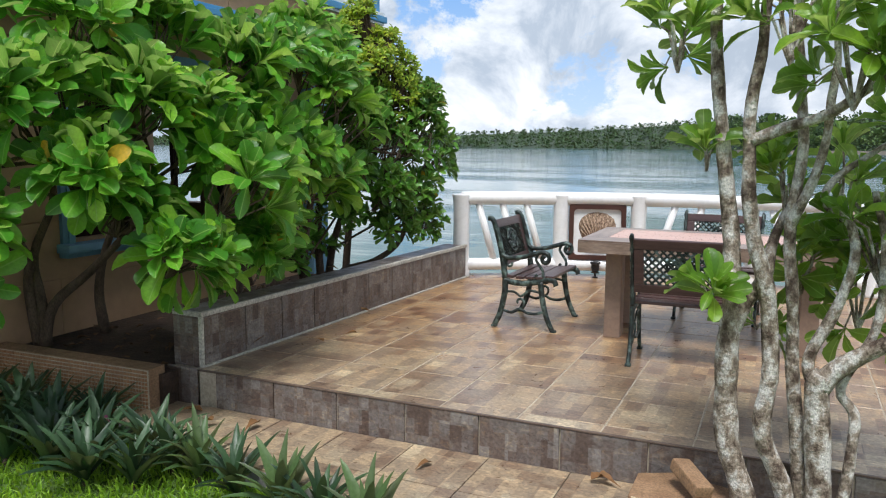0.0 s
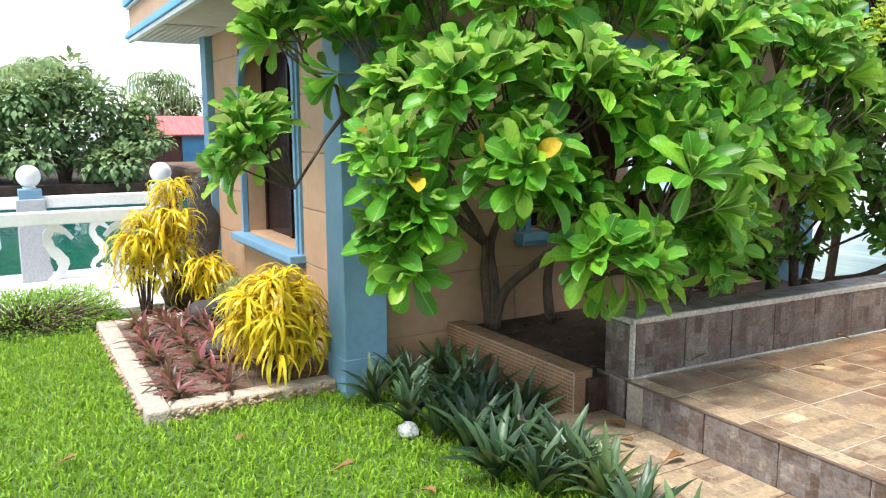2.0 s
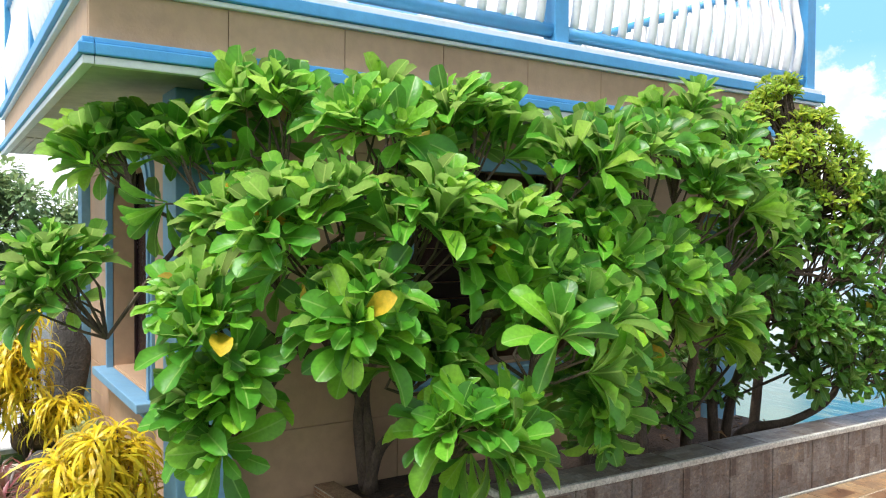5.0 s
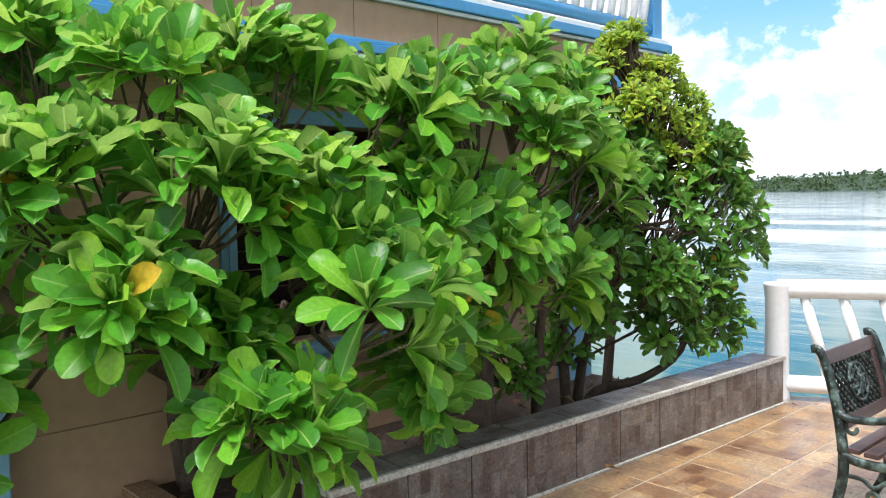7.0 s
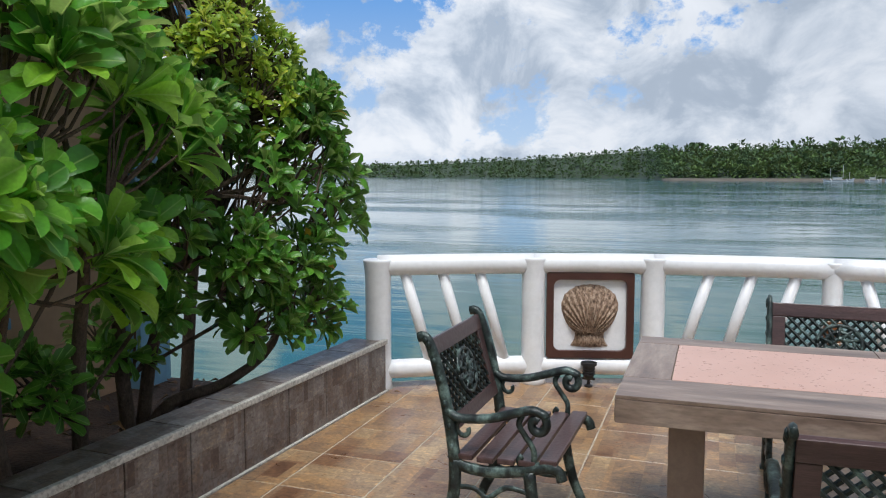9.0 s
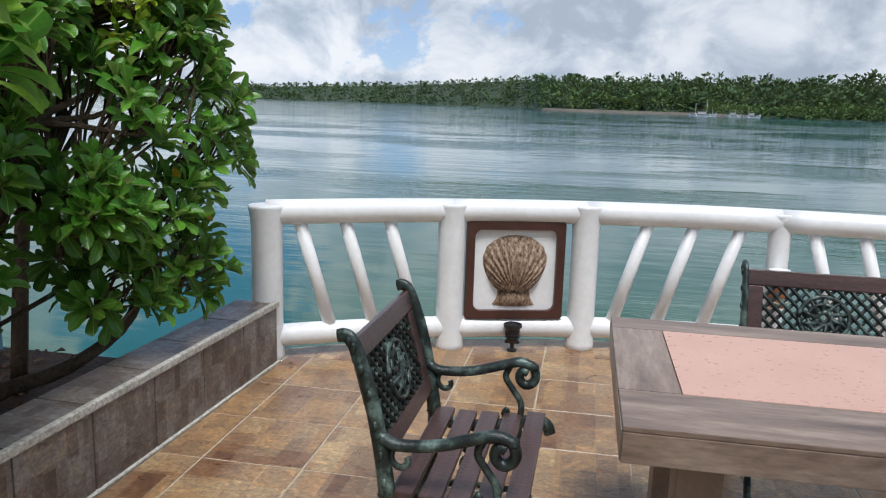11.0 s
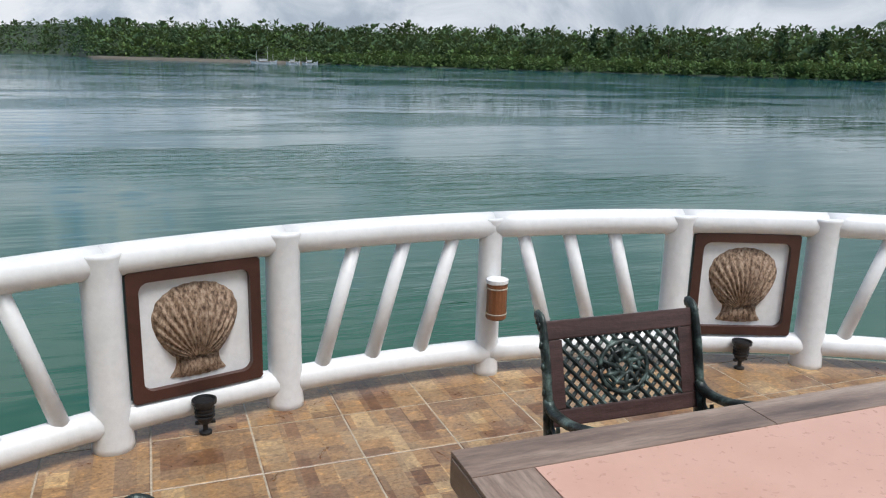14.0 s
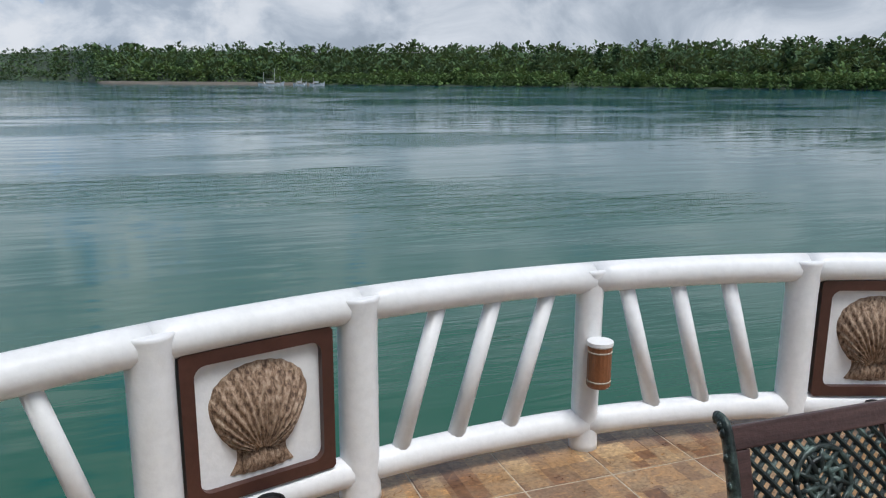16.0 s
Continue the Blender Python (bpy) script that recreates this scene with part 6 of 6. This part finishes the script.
def boat(az, d, length, masts, label):
    p = polar(az, d, WATER)
    t = thing("outrigger_boat", p, label, "boat", "moored outrigger boats")
    yaw = -az + 8
    m_ = Matrix.Translation(p) @ pose(0, 0, 0, 0, 0, yaw)
    secs = [(-1, 0.1, 1.5), (-0.7, 0.8, 0.9), (0, 1.0, 0.75), (0.7, 0.75, 1.1), (1, 0.05, 2.2)]
    bm = bmesh.new()
    rows = []
    for s, w_, z in secs:
        x = s * length / 2
        rows.append([bm.verts.new(m_ @ Vector(q)) for q in ((x, -w_, z), (x * 0.92, -w_ * 0.5, -0.4), (x * 0.92, w_ * 0.5, -0.4), (x, w_, z))])
    for a, b_ in zip(rows, rows[1:]):
        for k in range(4):
            bm.faces.new((a[k], a[(k + 1) % 4], b_[(k + 1) % 4], b_[k]))
    bm.faces.new(rows[0])
    bm.faces.new(rows[-1])
    part("hull", bm, M_GRANITE, t, "weathered white wooden hull")
    part("cabin", box(-length * 0.18, length * 0.1, -0.7, 0.7, 1.2, 2.3, 0.1, m_), M_PAVE, t)
    part("roof", box(-length * 0.22, length * 0.14, -0.9, 0.9, 2.3, 2.42, 0.03, m_), M_PAVE, t)
    for s in (-1, 1):
        part("outrigger", tube([m_ @ Vector((-length * 0.4, s * 4, 0.1)), m_ @ Vector((length * 0.4, s * 4, 0.1))], 0.09, 6), M_PAVE, t)
        for f in (-0.25, 0.25):
            part("outrigger_arm", tube([m_ @ Vector((length * f, 0, 1.5)), m_ @ Vector((length * f, s * 4, 0.2))], 0.09, 6), M_WHITE, t)
    for x, hgt in masts:
        part("mast", tube([m_ @ Vector((x, 0, 1.0)), m_ @ Vector((x, 0, hgt))], 0.09, 6), M_PAVE, t)


boat(7.7, 452, 15, ((-4, 7), (2, 9), (5, 5)), "white outrigger boat with masts moored at the far shore")
boat(10.9, 452, 9, ((-2, 4),), "small white outrigger boat moored at the far shore")
boat(9.7, 456, 8, ((1, 4),), "small white outrigger boat moored at the far shore")

# ---- sky with clouds, a backdrop ring beyond everything ----
msky, nts, _ = nodes_of("cloudy_sky")
v = coords(nts)
unit = nts.nodes.new("ShaderNodeVectorMath")
unit.operation = "SCALE"
unit.inputs[3].default_value = 1 / 2600
nts.links.new(v, unit.inputs[0])
u = unit.outputs[0]
puff = noise_tex(nts, u, 5.2, 12, 0.64, (1, 1, 1.25), 0.1)
broad = noise_tex(nts, u, 1.3, 3, 0.5, (1, 1, 2.0))
shade = noise_tex(nts, u, 7.5, 9, 0.58, (1, 1, 1.2), 0.5)
sx = nts.nodes.new("ShaderNodeSeparateXYZ")
nts.links.new(u, sx.inputs[0])
east = nts.nodes.new("ShaderNodeMapRange")
east.inputs[1].default_value, east.inputs[2].default_value = -0.35, 0.35
nts.links.new(sx.outputs[0], east.inputs[0])
low = nts.nodes.new("ShaderNodeMapRange")
low.inputs[1].default_value, low.inputs[2].default_value = 0.0, 0.22
low.inputs[3].default_value, low.inputs[4].default_value = 1.0, 0.0
nts.links.new(sx.outputs[2], low.inputs[0])
amount = calc(nts, "ADD", calc(nts, "ADD", calc(nts, "MULTIPLY", puff, 0.8), calc(nts, "MULTIPLY", broad, 0.2)), calc(nts, "ADD", calc(nts, "MULTIPLY", east.outputs[0], 0.07), calc(nts, "MULTIPLY", low.outputs[0], 0.07)))
mask = ramp(nts, amount, [(0, 0, 0), (1, 1, 1)], [0.468, 0.506])
blue = mix(nts, (0.20, 0.42, 0.80), (0.62, 0.76, 0.90), low.outputs[0])
white = ramp(nts, shade, [(0.50, 0.57, 0.66), (0.80, 0.84, 0.89), (1.0, 1.0, 1.0)], [0.40, 0.5, 0.565])
grey = ramp(nts, shade, [(0.42, 0.47, 0.53), (0.58, 0.63, 0.69), (0.82, 0.85, 0.89)], [0.36, 0.5, 0.68])
cloud = mix(nts, white, grey, calc(nts, "MULTIPLY", east.outputs[0], 0.85))
em = nts.nodes.new("ShaderNodeEmission")
nts.links.new(mix(nts, blue, cloud, mask), em.inputs[0])
em.inputs[1].default_value = 1.08
nts.links.new(em.outputs[0], nts.nodes["Material Output"].inputs[0])
vs, fs = [], []
RINGS = [-0.02, 0.05, 0.15, 0.3, 0.5, 0.75, 1.0]
for k in range(96):
    a = 2 * math.pi * k / 96
    vs += [(2600 * math.cos(a), 2600 * math.sin(a), 2600 * z) for z in RINGS]
for k in range(96):
    for j in range(6):
        a, b_ = k * 7 + j, ((k + 1) % 96) * 7 + j
        fs.append((a, b_, b_ + 1, a + 1))
tagged(arrays("backdrop_sky", vs, fs, msky, None, "", True), "bright sky with white and grey cumulus clouds", "sky", kind="structure")

# ---- tiles, last ----
def inside_clip(poly, a, b):
    """Keeps what lies to the right of the line from a to b."""
    out = []
    for p, q in zip(poly, poly[1:] + poly[:1]):
        sp = (b[0] - a[0]) * (p[1] - a[1]) - (b[1] - a[1]) * (p[0] - a[0])
        sq = (b[0] - a[0]) * (q[1] - a[1]) - (b[1] - a[1]) * (q[0] - a[0])
        if sp <= 0:
            out.append(p)
        if sp * sq < 0:
            f = sp / (sp - sq)
            out.append((p[0] + (q[0] - p[0]) * f, p[1] + (q[1] - p[1]) * f))
    return out


arc_pts = [on_arc(a, RR + 0.11) for a in range(-34, 98, 4)]
lines = [((a.x, a.y), (b_.x, b_.y)) for a, b_ in zip(arc_pts, arc_pts[1:])]
pa, pb2 = PW @ Vector((0.014, 0, 0)), PW @ Vector((0.014, 4.25, 0))
lines += [((pa.x, pa.y), (pb2.x, pb2.y)), ((6, 4.102), (-4, 4.102)), ((4.7, 10), (4.7, 3))]
whole = slab_mesh("tile", TILE - 0.008, TILE - 0.008, 0.014, 0.0015, M_FLOOR)
GX, GY = -2.18, 8.145
for i in range(-3, 18):
    for j in range(-10, 4):
        x0, y0 = GX + i * TILE, GY + j * TILE
        g = 0.004
        poly = [(x0 + g, y0 + g), (x0 + TILE - g, y0 + g), (x0 + TILE - g, y0 + TILE - g), (x0 + g, y0 + TILE - g)]
        cut = poly
        for a, b_ in lines:
            cut = inside_clip(cut, a, b_)
            if len(cut) < 3:
                break
        if len(cut) < 3:
            continue
        c = Matrix.Translation((x0 + TILE / 2, y0 + TILE / 2, -0.007))
        if cut == poly:
            piece("tile", whole, c, platform)
        else:
            area = abs(sum(p[0] * q[1] - q[0] * p[1] for p, q in zip(cut, cut[1:] + cut[:1]))) / 2
            if area < 0.0006:
                continue
            bm = prism([(p[0] - x0 - TILE / 2, p[1] - y0 - TILE / 2) for p in cut], Matrix.Translation((0, 0, -0.007)), 0.014)
            bmesh.ops.recalc_face_normals(bm, faces=bm.faces)
            me = bpy.data.meshes.new("tile")
            bm.to_mesh(me)
            bm.free()
            me.materials.append(M_FLOOR)
            piece("tile", me, c, platform)

# riser of the terrace, tread tiles, planter wall cladding
riser = slab_mesh("riser_tile", TILE - 0.009, 0.218, 0.016, 0.002, M_GREYTILE)
for k in range(0, 9):
    piece("riser_tile", riser, Matrix.Translation((-2.817 + (k + 0.5) * TILE, 4.095, -0.117)) @ pose(0, 0, 0, 90, 0, 0), platform)
nose = part("nosing", box(-2.95, 4.8, 4.084, 4.103, -0.006, 0.003, 0.002), mat("brown_nosing", [(0.10, 0.065, 0.05), (0.17, 0.12, 0.09)], 8, 0.5, 0, 0.3, 80, 0.3), platform, "dark rounded tile nosing")
for k in range(8):
    for j in range(3):
        x0, y0 = -3.19 + k * TILE, 4.085 - (j + 1) * TILE
        cut = [(x0 + 0.003, y0 + 0.003), (min(x0 + TILE - 0.003, -0.004), y0 + 0.003), (min(x0 + TILE - 0.003, -0.004), y0 + TILE - 0.003), (x0 + 0.003, y0 + TILE - 0.003)]
        cut = inside_clip(cut, (0.0, 3.086), (-3.2, 3.686))
        if len(cut) < 3 or x0 > -0.05:
            continue
        bm = prism([(p[0] - x0, p[1] - y0) for p in cut], Matrix.Translation((0, 0, -0.007)), 0.014)
        bmesh.ops.recalc_face_normals(bm, faces=bm.faces)
        me = bpy.data.meshes.new("tread_tile")
        bm.to_mesh(me)
        bm.free()
        me.materials.append(M_FLOOR)
        piece("tread_tile", me, Matrix.Translation((x0, y0, -0.230)), step)
clad = slab_mesh("cladding_tile", TILE - 0.010, 0.338, 0.012, 0.0015, M_GREYTILE)
cap = slab_mesh("cap_tile", 0.222, TILE - 0.009, 0.012, 0.0015, M_GREYTILE)
for k in range(10):
    y = 0.03 + (k + 0.5) * 0.42
    s = Matrix.Diagonal((0.42 / TILE, 1, 1, 1))
    piece("cladding_tile", clad, PW @ Matrix.Translation((-0.008, y, 0.172)) @ pose(0, 0, 0, 90, 0, 90) @ s, planter_wall)
    piece("cap_tile", cap, PW @ Matrix.Translation((-0.13, y, 0.361)) @ Matrix.Diagonal((1, 0.42 / TILE, 1, 1)), planter_wall)
endt = slab_mesh("end_tile", 0.215, 0.345, 0.012, 0.0015, M_GREYTILE)
M_BEAD = mat("cream_corner_bead", [(0.34, 0.31, 0.26), (0.50, 0.47, 0.41)], 9, 0.6, 0, 0.5, 90, 0.45)
part("corner_bead", box(-0.018, 0.003, 0.0, 4.23, 0.344, 0.370, 0.004, PW), M_BEAD, planter_wall, "worn cream corner bead")
part("corner_bead", box(-0.021, 0.003, -0.002, 0.026, 0.0, 0.343, 0.004, PW), M_BEAD, planter_wall, "worn cream corner bead")
for ya, yb in ((0.16, 0.75), (0.78, 1.3), (1.5, 1.72), (1.9, 4.1)):
    part("caulk", box(0.001, 0.013, ya, yb, 0.0, 0.008, 0.003, PW), M_BEAD, planter_wall, "pale caulked joint")
piece("end_tile", endt, PW @ Matrix.Translation((-0.13, 0.008, 0.17)) @ pose(0, 0, 0, 90, 0, 0), planter_wall)
piece("end_tile", endt, PW @ Matrix.Translation((-0.13, -0.042, -0.17)) @ pose(0, 0, 0, 90, 0, 0) @ Matrix.Diagonal((1.15, 1, 1, 1)), planter_wall)
vs, fs = [], []
for i in range(57):
    for j in range(16):
        x0, z0, yb = 0.005 + i * 0.0243, -0.365 + j * 0.0243, -0.001
        b0 = len(vs)
        vs += [(x0, yb, z0), (x0 + 0.0190, yb, z0), (x0 + 0.0190, yb, z0 + 0.0190), (x0, yb, z0 + 0.0190)]
        vs += [(x0 + 0.002, yb - 0.005, z0 + 0.002), (x0 + 0.0170, yb - 0.005, z0 + 0.002), (x0 + 0.0170, yb - 0.005, z0 + 0.0170), (x0 + 0.002, yb - 0.005, z0 + 0.0170)]
        fs += [(b0 + 4, b0 + 5, b0 + 6, b0 + 7)] + [(b0 + q, b0 + (q + 1) % 4, b0 + 4 + (q + 1) % 4, b0 + 4 + q) for q in range(4)]
part("mosaic_bed", box(0.002, 1.395, -0.0045, -0.0021, -0.367, 0.025, 0, MF), M_GROUT, planter_front, "pale mosaic grout")
mo = arrays("mosaic", [tuple(MF @ Vector((p[0], p[1] - 0.003, p[2]))) for p in vs], fs, M_MOSAIC, planter_front, "small glossy brown mosaic tiles")
mo["kind"] = "stuff"
